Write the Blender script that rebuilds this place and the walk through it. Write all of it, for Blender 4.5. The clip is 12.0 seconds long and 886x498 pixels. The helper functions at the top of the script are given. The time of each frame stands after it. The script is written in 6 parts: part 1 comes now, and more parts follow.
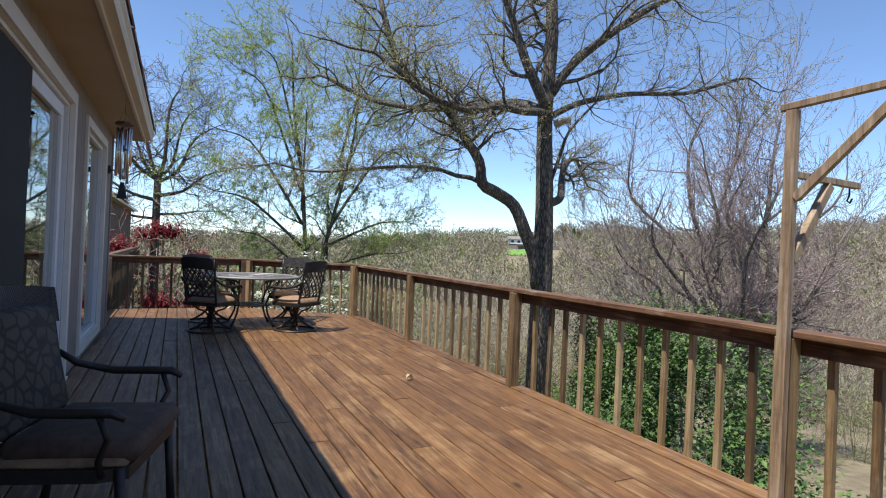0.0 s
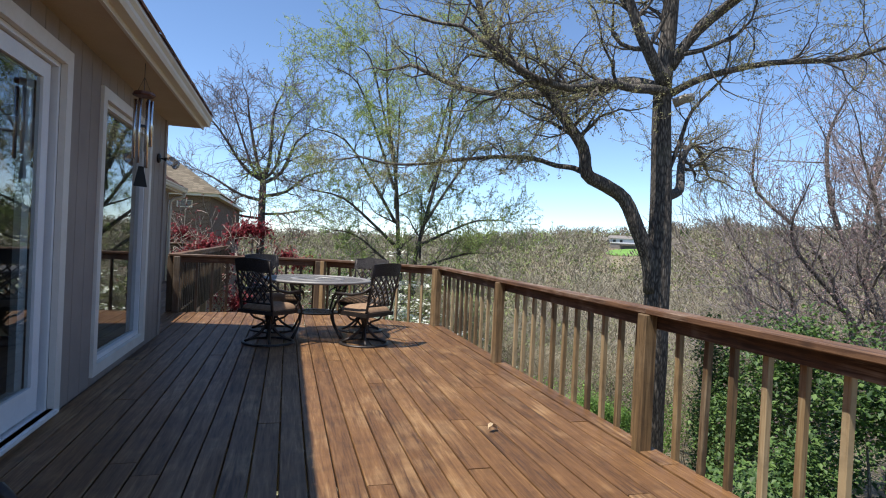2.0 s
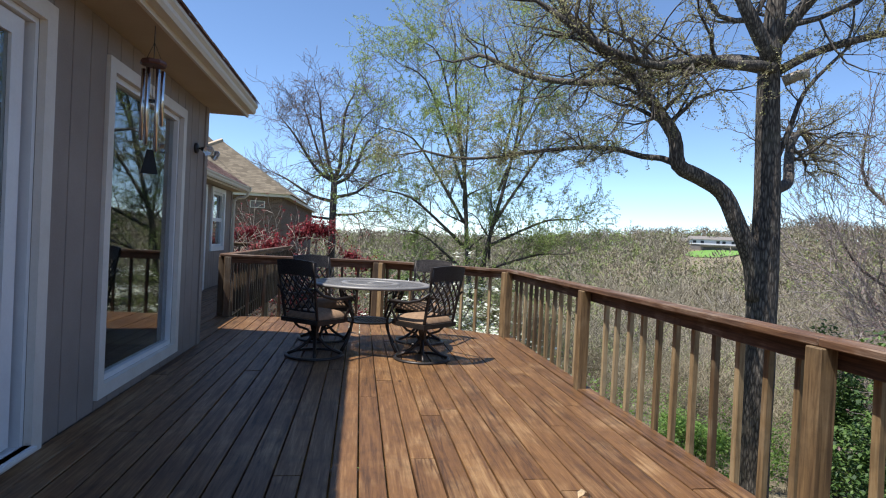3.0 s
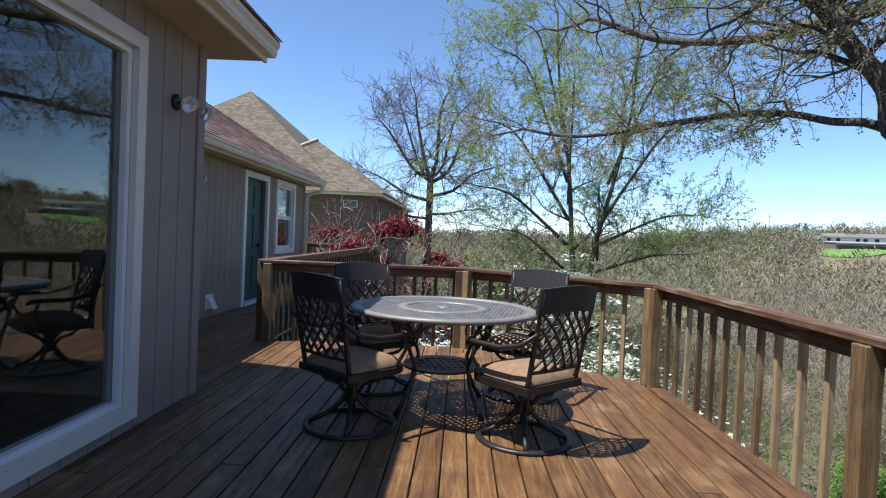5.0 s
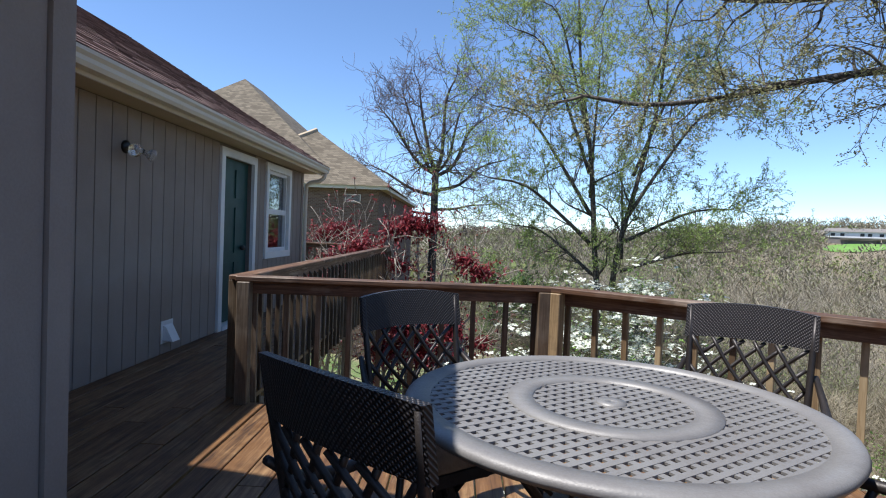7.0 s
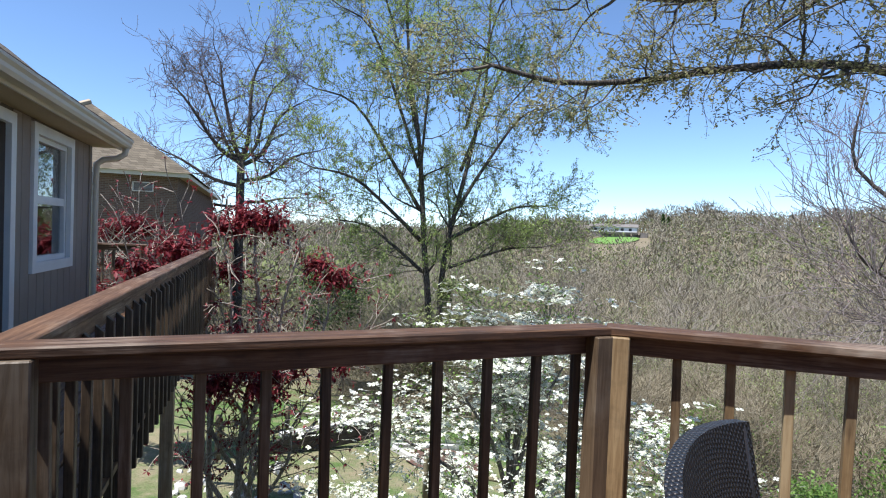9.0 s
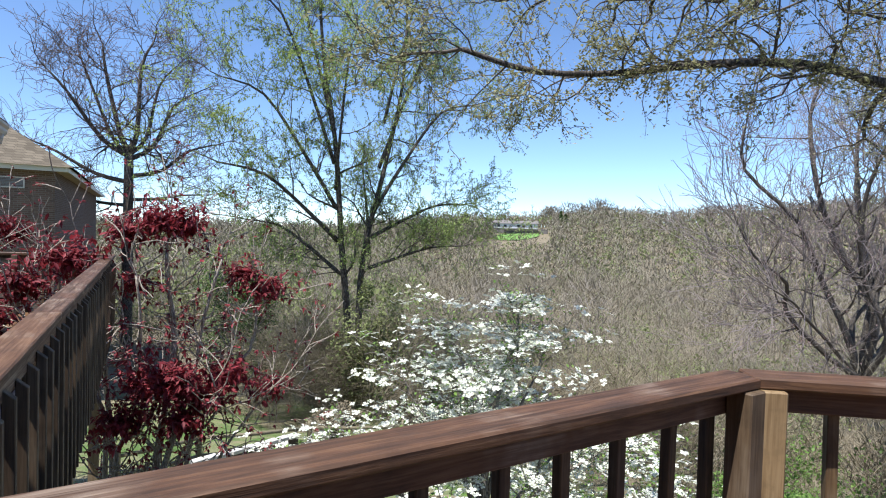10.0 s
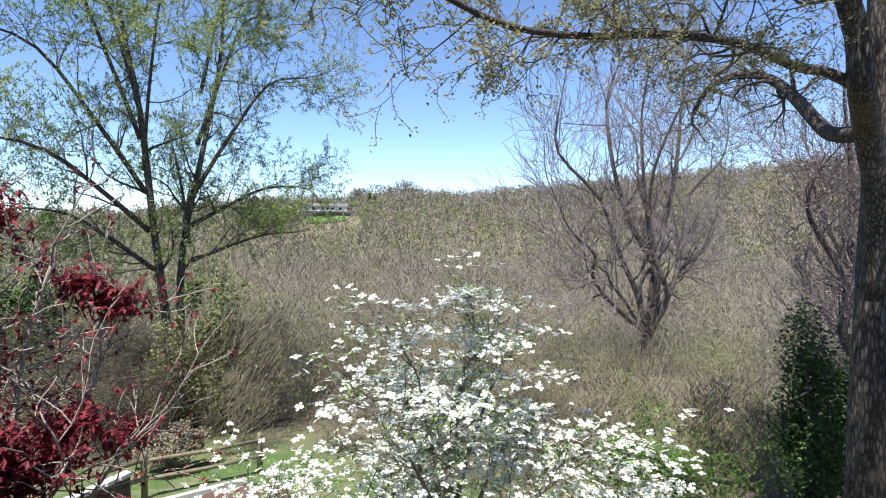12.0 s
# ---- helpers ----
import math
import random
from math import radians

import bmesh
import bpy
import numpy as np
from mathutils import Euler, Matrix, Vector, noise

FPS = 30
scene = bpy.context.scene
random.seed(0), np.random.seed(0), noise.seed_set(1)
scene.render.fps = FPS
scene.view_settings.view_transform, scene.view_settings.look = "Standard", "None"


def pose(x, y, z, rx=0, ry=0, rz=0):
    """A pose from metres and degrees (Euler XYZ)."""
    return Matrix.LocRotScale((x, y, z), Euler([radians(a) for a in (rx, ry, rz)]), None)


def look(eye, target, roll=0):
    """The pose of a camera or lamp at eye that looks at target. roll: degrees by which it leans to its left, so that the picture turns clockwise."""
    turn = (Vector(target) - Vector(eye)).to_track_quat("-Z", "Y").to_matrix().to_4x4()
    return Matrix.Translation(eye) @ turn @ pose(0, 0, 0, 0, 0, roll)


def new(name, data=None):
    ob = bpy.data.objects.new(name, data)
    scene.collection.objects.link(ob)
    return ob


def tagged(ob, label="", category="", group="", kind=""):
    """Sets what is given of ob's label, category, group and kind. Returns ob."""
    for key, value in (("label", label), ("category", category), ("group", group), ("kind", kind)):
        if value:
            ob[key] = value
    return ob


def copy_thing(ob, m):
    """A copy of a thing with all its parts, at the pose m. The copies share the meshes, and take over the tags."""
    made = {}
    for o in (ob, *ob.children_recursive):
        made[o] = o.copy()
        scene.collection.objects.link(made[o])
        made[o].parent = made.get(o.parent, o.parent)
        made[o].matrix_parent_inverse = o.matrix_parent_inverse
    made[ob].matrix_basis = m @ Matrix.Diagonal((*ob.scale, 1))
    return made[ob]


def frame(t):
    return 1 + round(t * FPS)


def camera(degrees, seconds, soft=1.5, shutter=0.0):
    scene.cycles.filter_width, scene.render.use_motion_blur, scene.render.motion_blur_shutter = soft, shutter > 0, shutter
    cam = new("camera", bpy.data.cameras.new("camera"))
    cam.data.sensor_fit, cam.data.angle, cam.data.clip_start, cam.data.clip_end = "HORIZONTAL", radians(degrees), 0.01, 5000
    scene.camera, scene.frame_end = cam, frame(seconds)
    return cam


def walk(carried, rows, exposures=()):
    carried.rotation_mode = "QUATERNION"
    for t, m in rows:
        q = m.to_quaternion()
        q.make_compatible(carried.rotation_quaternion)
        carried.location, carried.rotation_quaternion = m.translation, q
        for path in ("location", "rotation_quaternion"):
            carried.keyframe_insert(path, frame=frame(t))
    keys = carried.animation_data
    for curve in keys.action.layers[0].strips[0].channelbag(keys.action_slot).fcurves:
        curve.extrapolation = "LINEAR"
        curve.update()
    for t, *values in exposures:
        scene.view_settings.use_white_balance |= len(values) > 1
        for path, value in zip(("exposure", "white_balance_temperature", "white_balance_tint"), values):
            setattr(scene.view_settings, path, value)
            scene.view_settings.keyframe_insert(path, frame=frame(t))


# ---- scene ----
cam = camera(77.0, 12.0, soft=1.1)
PATH = [
    (0, (0.699, 0.804, 1.259), (1.562, 2.608, 1.261), 2.6),
    (0.5, (0.833, 1.056, 1.249), (1.649, 2.882, 1.248), 2.7),
    (1, (0.994, 1.383, 1.252), (1.736, 3.24, 1.248), 2.7),
    (1.5, (1.175, 1.739, 1.266), (1.824, 3.63, 1.256), 2.8),
    (2, (1.337, 2.136, 1.272), (1.876, 4.062, 1.255), 2.8),
    (2.5, (1.489, 2.609, 1.273), (1.906, 4.565, 1.249), 2.9),
    (3, (1.594, 3.1, 1.262), (1.889, 5.078, 1.235), 2.85),
    (5, (1.84, 5.439, 1.268), (1.781, 7.438, 1.223), 2.5),
    (5.5, (1.735, 5.992, 1.268), (1.634, 7.989, 1.219), 2.3),
    (6, (1.573, 6.56, 1.272), (1.47, 8.557, 1.223), 2.4),
    (6.5, (1.393, 7.165, 1.278), (1.291, 9.162, 1.222), 2.4),
    (8.5, (0.595, 9.18, 1.32), (1.029, 11.131, 1.258), 2.1),
    (9, (0.373, 9.668, 1.309), (1.005, 11.565, 1.258), 2.2),
    (9.5, (0.251, 10.215, 1.337), (1.041, 12.051, 1.285), 1.9),
    (10, (0.05, 10.658, 1.373), (0.994, 12.42, 1.324), 1.7),
    (10.5, (-0.114, 11.101, 1.399), (0.992, 12.767, 1.351), 1.4),
    (11, (-0.284, 11.529, 1.399), (0.981, 13.077, 1.337), 0.9),
    (11.5, (-0.39, 11.993, 1.392), (1.007, 13.422, 1.301), 0.4),
    (12, (-0.458, 12.487, 1.396), (1.022, 13.828, 1.294), 0.1),
]
walk(cam, [(t, look(eye, target, roll)) for t, eye, target, roll in PATH], [(0.0, 0.93, 6350, 9), (3.0, 0.92, 6250, 9), (5.5, 0.9, 6020, 9), (9.0, 0.93, 6020, 9), (12.0, 1.0, 6150, 12)])

# ---- world, sun, exposure ----
SUN_AZ = math.atan2(-0.16, -0.426)      # the sun stands behind the house
SUN_EL = radians(65.5)
world = bpy.data.worlds.new("sky")
scene.world = world
world.use_nodes = True
wt = world.node_tree
sky = wt.nodes.new("ShaderNodeTexSky")
sky.sky_type = "NISHITA"
sky.sun_disc = False
sky.sun_elevation = SUN_EL
sky.sun_rotation = math.pi / 2 - SUN_AZ
sky.altitude = 1300
sky.air_density = 0.8
sky.dust_density = 0.0
sky.ozone_density = 3.0
bg = wt.nodes["Background"]
bg.inputs["Strength"].default_value = 0.12
wt.links.new(sky.outputs[0], bg.inputs["Color"])
sun = new("sun", bpy.data.lights.new("sun", "SUN"))
sun.data.energy = 4.2
sun.data.angle = radians(0.53)
sun.data.color = (1.0, 0.95, 0.88)
SUN_DIR = Vector((math.cos(SUN_AZ) * math.cos(SUN_EL), math.sin(SUN_AZ) * math.cos(SUN_EL), math.sin(SUN_EL)))
sun.matrix_world = look(SUN_DIR * 50, (0, 0, 0))

# ---- materials ----
def mat(name, color, rough=0.6, metal=0.0, **kw):
    m = bpy.data.materials.new(name)
    m.use_nodes = True
    b = m.node_tree.nodes["Principled BSDF"]
    b.inputs["Base Color"].default_value = (*color, 1)
    b.inputs["Roughness"].default_value = rough
    b.inputs["Metallic"].default_value = metal
    for k, v in kw.items():
        b.inputs[k.replace("_", " ")].default_value = v
    return m


class Nodes:
    """Short hand for node trees."""

    def __init__(self, name, rough=0.6, metal=0.0):
        self.m = mat(name, (0.5, 0.5, 0.5), rough, metal)
        self.t = self.m.node_tree
        self.b = self.t.nodes["Principled BSDF"]

    def n(self, kind, props=None, **ins):
        node = self.t.nodes.new("ShaderNode" + kind)
        for k, v in (props or {}).items():
            setattr(node, k, v)
        for k, v in ins.items():
            key = int(k[1:]) if k[0] == "i" and k[1:].isdigit() else k.replace("_", " ")
            self.put(node.inputs[key], v)
        return node

    def put(self, socket, v):
        if isinstance(v, bpy.types.NodeSocket):
            self.t.links.new(v, socket)
        elif isinstance(v, bpy.types.Node):
            self.t.links.new(v.outputs[0], socket)
        else:
            socket.default_value = v

    def coords(self, scale=(1, 1, 1), shift=None, kind="Object"):
        tc = self.n("TexCoord")
        mp = self.n("Mapping", Vector=tc.outputs[kind], Scale=scale)
        if shift is not None:
            self.put(mp.inputs["Location"], shift)
        return mp.outputs[0]

    def noise(self, vec, scale, detail=4, rough=0.6, distortion=0.0):
        return self.n("TexNoise", Vector=vec, Scale=scale, Detail=detail, Roughness=rough, Distortion=distortion).outputs["Fac"]

    def ramp(self, fac, stops):
        r = self.n("ValToRGB", Fac=fac)
        e = r.color_ramp.elements
        while len(e) < len(stops):
            e.new(0.5)
        for el, (p, c) in zip(e, stops):
            el.position = p
            el.color = (*c, 1) if len(c) == 3 else c
        return r.outputs["Color"]

    def mix(self, fac, a, b, mode="MIX"):
        x = self.n("Mix", {"data_type": "RGBA", "blend_type": mode})
        self.put(x.inputs[0], fac)
        self.put(x.inputs[6], (*a, 1) if isinstance(a, tuple) and len(a) == 3 else a)
        self.put(x.inputs[7], (*b, 1) if isinstance(b, tuple) and len(b) == 3 else b)
        return x.outputs[2]

    def math(self, op, a, b=0.0):
        x = self.n("Math", {"operation": op})
        self.put(x.inputs[0], a)
        self.put(x.inputs[1], b)
        return x.outputs[0]

    def rnd(self, island=False):
        if island:
            return self.n("NewGeometry").outputs["Random Per Island"]
        return self.n("ObjectInfo").outputs["Random"]

    def done(self, color=None, rough=None, bump=None, strength=0.3, dist=0.01):
        if color is not None:
            self.put(self.b.inputs["Base Color"], color)
        if rough is not None:
            self.put(self.b.inputs["Roughness"], rough)
        if bump is not None:
            x = self.n("Bump", Strength=strength, Distance=dist, Height=bump)
            self.put(self.b.inputs["Normal"], x)
        return self.m


def wood(name, stops, along="y", wear=(0.3, 0.27, 0.24), wear_amount=0.35, rough=(0.5, 0.8), fine=30.0, bump=0.5, island=False, vary=0.5):
    w = Nodes(name)
    r = w.rnd(island)
    off = w.n("CombineXYZ", X=w.math("MULTIPLY", r, 37.0), Y=w.math("MULTIPLY", r, 91.0), Z=w.math("MULTIPLY", r, 53.0)).outputs[0]
    s = {"x": (0.06, 1, 1), "y": (1, 0.06, 1), "z": (1, 1, 0.06)}[along]
    v = w.coords(s, off)
    vb = w.coords((1, 1, 1), off)
    g1 = w.noise(v, fine, 6, 0.65, 0.6)
    g2 = w.noise(v, fine * 3.3, 3, 0.6)
    g = w.math("ADD", w.math("MULTIPLY", g1, 0.7), w.math("MULTIPLY", g2, 0.3))
    tone = w.math("ADD", w.math("MULTIPLY", w.math("SUBTRACT", r, 0.5), vary * 0.35), g)
    col = w.ramp(tone, stops)
    blot = w.noise(vb, 2.2, 4, 0.6)
    worn = w.math("MULTIPLY", w.n("MapRange", Value=blot, From_Min=0.5, From_Max=0.72).outputs[0], wear_amount)
    worn2 = w.math("MULTIPLY", worn, w.n("MapRange", Value=g1, From_Min=0.4, From_Max=0.6).outputs[0])
    col = w.mix(worn2, col, wear)
    dark = w.n("MapRange", Value=w.noise(vb, 6.0, 5, 0.7), From_Min=0.35, From_Max=0.5, To_Min=0.75, To_Max=1.0).outputs[0]
    col = w.mix(1.0, col, w.n("CombineColor", Red=dark, Green=dark, Blue=dark).outputs[0], "MULTIPLY")
    kv = w.coords((1, 0.45, 1) if along == "y" else (0.45, 1, 1) if along == "x" else (1, 1, 0.45), off)
    vo = w.n("TexVoronoi", Vector=kv, Scale=2.6)
    knot = w.n("MapRange", Value=vo.outputs["Distance"], From_Min=0.03, From_Max=0.07, To_Min=0.75, To_Max=0.0).outputs[0]
    col = w.mix(knot, col, (stops[0][1][0] * 0.6, stops[0][1][1] * 0.6, stops[0][1][2] * 0.6))
    ro = w.n("MapRange", Value=g, From_Min=0.3, From_Max=0.7, To_Min=rough[1], To_Max=rough[0]).outputs[0]
    return w.done(col, ro, g, bump, 0.004)


M = {}
M["deck"] = wood("deck_stain", [(0.27, (0.026, 0.013, 0.007)), (0.43, (0.105, 0.048, 0.017)), (0.57, (0.165, 0.080, 0.029)), (0.73, (0.29, 0.165, 0.07))], "y", (0.31, 0.19, 0.09), 0.85, (0.42, 0.62), fine=30.0, bump=0.8, vary=0.42)
M["railx"] = wood("rail_stain_x", [(0.3, (0.03, 0.015, 0.008)), (0.5, (0.10, 0.046, 0.021)), (0.72, (0.21, 0.115, 0.058))], "x", (0.38, 0.31, 0.24), 0.85, fine=38.0, bump=0.8)
M["post"] = wood("post_wood", [(0.3, (0.075, 0.043, 0.018)), (0.5, (0.19, 0.118, 0.052)), (0.72, (0.34, 0.235, 0.12))], "z", (0.38, 0.29, 0.18), 0.4)
# darker copy of the post wood: the shade of backlit timber, put into the colour
M["post_shade"] = wood("shaded_post_wood", [(0.3, (0.03, 0.018, 0.01)), (0.5, (0.085, 0.052, 0.027)), (0.72, (0.16, 0.11, 0.065))], "z", (0.26, 0.22, 0.17), 0.5)
M["greywood"] = wood("weathered_wood", [(0.3, (0.14, 0.09, 0.05)), (0.5, (0.30, 0.21, 0.13)), (0.72, (0.45, 0.35, 0.24))], "z", (0.42, 0.38, 0.32), 0.5)
M["baluster"] = wood("baluster_wood", [(0.3, (0.085, 0.05, 0.022)), (0.5, (0.20, 0.128, 0.058)), (0.72, (0.35, 0.26, 0.145))], "z", (0.42, 0.35, 0.24), 0.5, vary=1.4)


def plain(name, c1, c2, scale=3.0, rough=0.7, bump=0.15, fine=60.0, metal=0.0, dist=0.003):
    w = Nodes(name, rough, metal)
    v = w.coords()
    a = w.noise(v, scale, 5, 0.6)
    b = w.noise(v, fine, 3, 0.6)
    f = w.math("ADD", w.math("MULTIPLY", a, 0.7), w.math("MULTIPLY", b, 0.3))
    return w.done(w.ramp(f, [(0.35, c1), (0.65, c2)]), w.n("MapRange", Value=f, From_Min=0.3, From_Max=0.7, To_Min=min(1.0, rough + 0.08), To_Max=max(0.05, rough - 0.08)).outputs[0], b, bump, dist)


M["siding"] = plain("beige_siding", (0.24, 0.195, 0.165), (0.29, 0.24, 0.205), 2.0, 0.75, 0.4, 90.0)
M["trim"] = plain("cream_trim", (0.62, 0.57, 0.50), (0.70, 0.65, 0.58), 4.0, 0.55)
M["vinyl"] = plain("white_vinyl", (0.68, 0.68, 0.68), (0.76, 0.76, 0.75), 4.0, 0.4)
M["soffit"] = plain("tan_soffit", (0.40, 0.31, 0.20), (0.46, 0.36, 0.24), 1.5, 0.7)
M["gutter"] = plain("cream_gutter", (0.58, 0.52, 0.42), (0.66, 0.60, 0.50), 1.0, 0.45)
M["metal_dark"] = plain("dark_cast_metal", (0.022, 0.018, 0.016), (0.045, 0.036, 0.032), 8.0, 0.42, 0.3, 140.0, 0.4)
M["table_metal"] = plain("bronze_table", (0.17, 0.155, 0.145), (0.24, 0.225, 0.21), 5.0, 0.5, 0.3, 140.0, 0.2)
M["cushion"] = plain("tan_cushion", (0.20, 0.122, 0.072), (0.30, 0.19, 0.112), 20.0, 0.95, 0.8, 260.0)
M["green_door"] = plain("green_door", (0.010, 0.05, 0.045), (0.014, 0.066, 0.058), 3.0, 0.5)
M["black"] = mat("black_plastic", (0.012, 0.012, 0.012), 0.4)
M["chrome"] = mat("polished_aluminium", (0.75, 0.75, 0.74), 0.18, 1.0)
M["red_wood"] = plain("reddish_wood", (0.08, 0.03, 0.018), (0.13, 0.05, 0.03), 12.0, 0.5)
# near-black so the rooms look unlit: indoor shade put into the wall colour
M["dark_room"] = mat("room_shade", (0.04, 0.035, 0.032), 0.9)
M["glass"] = mat("pane_glass", (0.78, 0.84, 0.83), 0.01, 0.0, Transmission_Weight=1.0, IOR=1.6)
M["lamp_glass"] = mat("lamp_glass", (0.95, 0.93, 0.88), 0.05, 0.0, Transmission_Weight=0.8, IOR=1.45)


def link(name, bm, material, parent=None, label=""):
    me = bpy.data.meshes.new(name)
    bm.to_mesh(me)
    bm.free()
    for mm in material if isinstance(material, (list, tuple)) else (material,):
        me.materials.append(mm)
    ob = new(name, me)
    if parent is not None:
        ob.parent = parent
    if label:
        ob["label"] = label
    return ob


def part(name, bm, material, parent, label=""):
    return link(name, bm, material, parent, label)


def structure(name, bm, material, label=""):
    return tagged(link(name, bm, material), label, kind="structure")


def empty(name, m, label="", category="", group="", kind=""):
    ob = new(name)
    ob.empty_display_size = 0.1
    ob.matrix_world = m
    return tagged(ob, label, category, group, kind)


def box(bm, x0, x1, y0, y1, z0, z1, bevel=0.0, m=None):
    vs = [bm.verts.new((x, y, z)) for x in (x0, x1) for y in (y0, y1) for z in (z0, z1)]
    fs = [bm.faces.new([vs[i] for i in f]) for f in ((0, 1, 3, 2), (4, 6, 7, 5), (0, 4, 5, 1), (2, 3, 7, 6), (0, 2, 6, 4), (1, 5, 7, 3))]
    if bevel:
        r = bmesh.ops.bevel(bm, geom=list({e for f in fs for e in f.edges}), offset=bevel, segments=1, affect="EDGES")
        vs = list({v for f in r["faces"] for v in f.verts} | {v for v in vs if v.is_valid})
    if m is not None:
        for v in vs:
            v.co = m @ v.co
    return vs


def boxes(*list_of):
    bm = bmesh.new()
    for b in list_of:
        box(bm, *b)
    return bm


def tube(bm, pts, radii, sides=6, cap=True):
    """A tube along points with a radius at each."""
    pts = [Vector(p) for p in pts]
    if not isinstance(radii, (list, tuple)):
        radii = [radii] * len(pts)
    rings, ref = [], None
    for i, p in enumerate(pts):
        d = (pts[min(i + 1, len(pts) - 1)] - pts[max(i - 1, 0)]).normalized()
        if ref is None:
            ref = d.orthogonal().normalized()
        ref = (ref - d * ref.dot(d))
        ref = ref.normalized() if ref.length > 1e-6 else d.orthogonal().normalized()
        side = d.cross(ref)
        rings.append([bm.verts.new(p + (ref * math.cos(a) + side * math.sin(a)) * radii[i]) for a in [2 * math.pi * k / sides for k in range(sides)]])
    for a, b in zip(rings, rings[1:]):
        for k in range(sides):
            bm.faces.new((a[k], a[(k + 1) % sides], b[(k + 1) % sides], b[k]))
    if cap:
        bm.faces.new(rings[0][::-1])
        bm.faces.new(rings[-1])
    return rings


def smooth(bm):
    for f in bm.faces:
        f.smooth = True
    return bm


def revolve(bm, profile, sides=24, centre=(0, 0, 0)):
    """profile: rows of (radius, z), turned about z."""
    rings = []
    for r, z in profile:
        rings.append([bm.verts.new((centre[0] + r * math.cos(2 * math.pi * k / sides), centre[1] + r * math.sin(2 * math.pi * k / sides), centre[2] + z)) for k in range(sides)])
    for a, b in zip(rings, rings[1:]):
        for k in range(sides):
            bm.faces.new((a[k], a[(k + 1) % sides], b[(k + 1) % sides], b[k]))
    return rings

M["siding_dark"] = plain("siding_groove", (0.16, 0.13, 0.11), (0.20, 0.165, 0.14), 4.0, 0.8)
M["screen"] = mat("insect_screen", (0.012, 0.012, 0.013), 0.8)
M["cushion_dark"] = plain("brown_cushion", (0.06, 0.036, 0.024), (0.10, 0.062, 0.042), 18.0, 0.95, 0.8, 220.0)
M["dry_leaf"] = plain("dry_leaf", (0.42, 0.30, 0.17), (0.6, 0.47, 0.3), 60.0, 0.8)
w = Nodes("woven_relief", 0.42, 0.4)
v = w.coords()
wv1 = w.n("TexWave", {"bands_direction": "DIAGONAL"}, Vector=v, Scale=52.0).outputs["Fac"]
wv2 = w.n("TexWave", {"bands_direction": "DIAGONAL"}, Vector=w.coords((-1, 1, 1)), Scale=52.0).outputs["Fac"]
wv = w.math("MULTIPLY", wv1, wv2)
M["weave_metal"] = w.done(w.ramp(wv, [(0.0, (0.012, 0.010, 0.010)), (0.6, (0.07, 0.06, 0.058))]), None, wv, 0.8, 0.004)
w = Nodes("leaf_pattern_cloth", 0.95)
vo = w.n("TexVoronoi", {"feature": "DISTANCE_TO_EDGE"}, Vector=w.coords(), Scale=16.0).outputs["Distance"]
M["cushion_pattern"] = w.done(w.ramp(vo, [(0.05, (0.03, 0.027, 0.024)), (0.15, (0.07, 0.058, 0.045))]), None, vo, 0.3)
w = Nodes("lace", 0.9)
vo = w.n("TexNoise", Vector=w.coords(), Scale=14.0, Detail=5.0, Distortion=1.5).outputs["Fac"]
M["lace"] = w.done(w.ramp(vo, [(0.47, (0.18, 0.14, 0.18)), (0.53, (0.75, 0.72, 0.76))]))


def shingle(name, stops):
    w = Nodes(name, 0.95)
    r = w.rnd(True)
    v = w.coords()
    a = w.noise(v, 1.2, 4, 0.6)
    g = w.noise(v, 120.0, 3, 0.7)
    f = w.math("ADD", w.math("MULTIPLY", r, 0.5), w.math("ADD", w.math("MULTIPLY", a, 0.25), w.math("MULTIPLY", g, 0.25)))
    return w.done(w.ramp(f, stops), None, g, 0.6, 0.004)


M["shingle"] = shingle("reddish_shingle", [(0.25, (0.11, 0.065, 0.055)), (0.5, (0.20, 0.12, 0.10)), (0.75, (0.29, 0.19, 0.16))])
w = Nodes("tan_shingle", 0.95)
br = w.n("TexBrick", {"offset": 0.5}, Vector=w.n("CombineXYZ", X=w.math("ADD", w.n("SeparateXYZ", Vector=w.coords()).outputs[0], w.n("SeparateXYZ", Vector=w.coords()).outputs[1]), Y=w.n("SeparateXYZ", Vector=w.coords()).outputs[2]), Scale=1.0, Color1=(0.10, 0.08, 0.055, 1), Color2=(0.19, 0.155, 0.11, 1), Mortar=(0.08, 0.06, 0.04, 1))
w.put(br.inputs["Brick Width"], 0.3)
w.put(br.inputs["Row Height"], 0.11)
w.put(br.inputs["Mortar Size"], 0.008)
M["shingle_tan"] = w.done(br.outputs["Color"], None, w.noise(w.coords(), 90.0), 0.5)
w = Nodes("dark_brick", 0.9)
sep = w.n("SeparateXYZ", Vector=w.coords())
br = w.n("TexBrick", {"offset": 0.5}, Vector=w.n("CombineXYZ", X=w.math("ADD", sep.outputs[0], sep.outputs[1]), Y=sep.outputs[2]), Scale=1.0, Color1=(0.10, 0.055, 0.038, 1), Color2=(0.17, 0.10, 0.07, 1), Mortar=(0.19, 0.16, 0.13, 1))
w.put(br.inputs["Brick Width"], 0.21)
w.put(br.inputs["Row Height"], 0.073)
w.put(br.inputs["Mortar Size"], 0.008)
M["brick"] = w.done(br.outputs["Color"], None, br.outputs["Fac"], -0.6, 0.008)


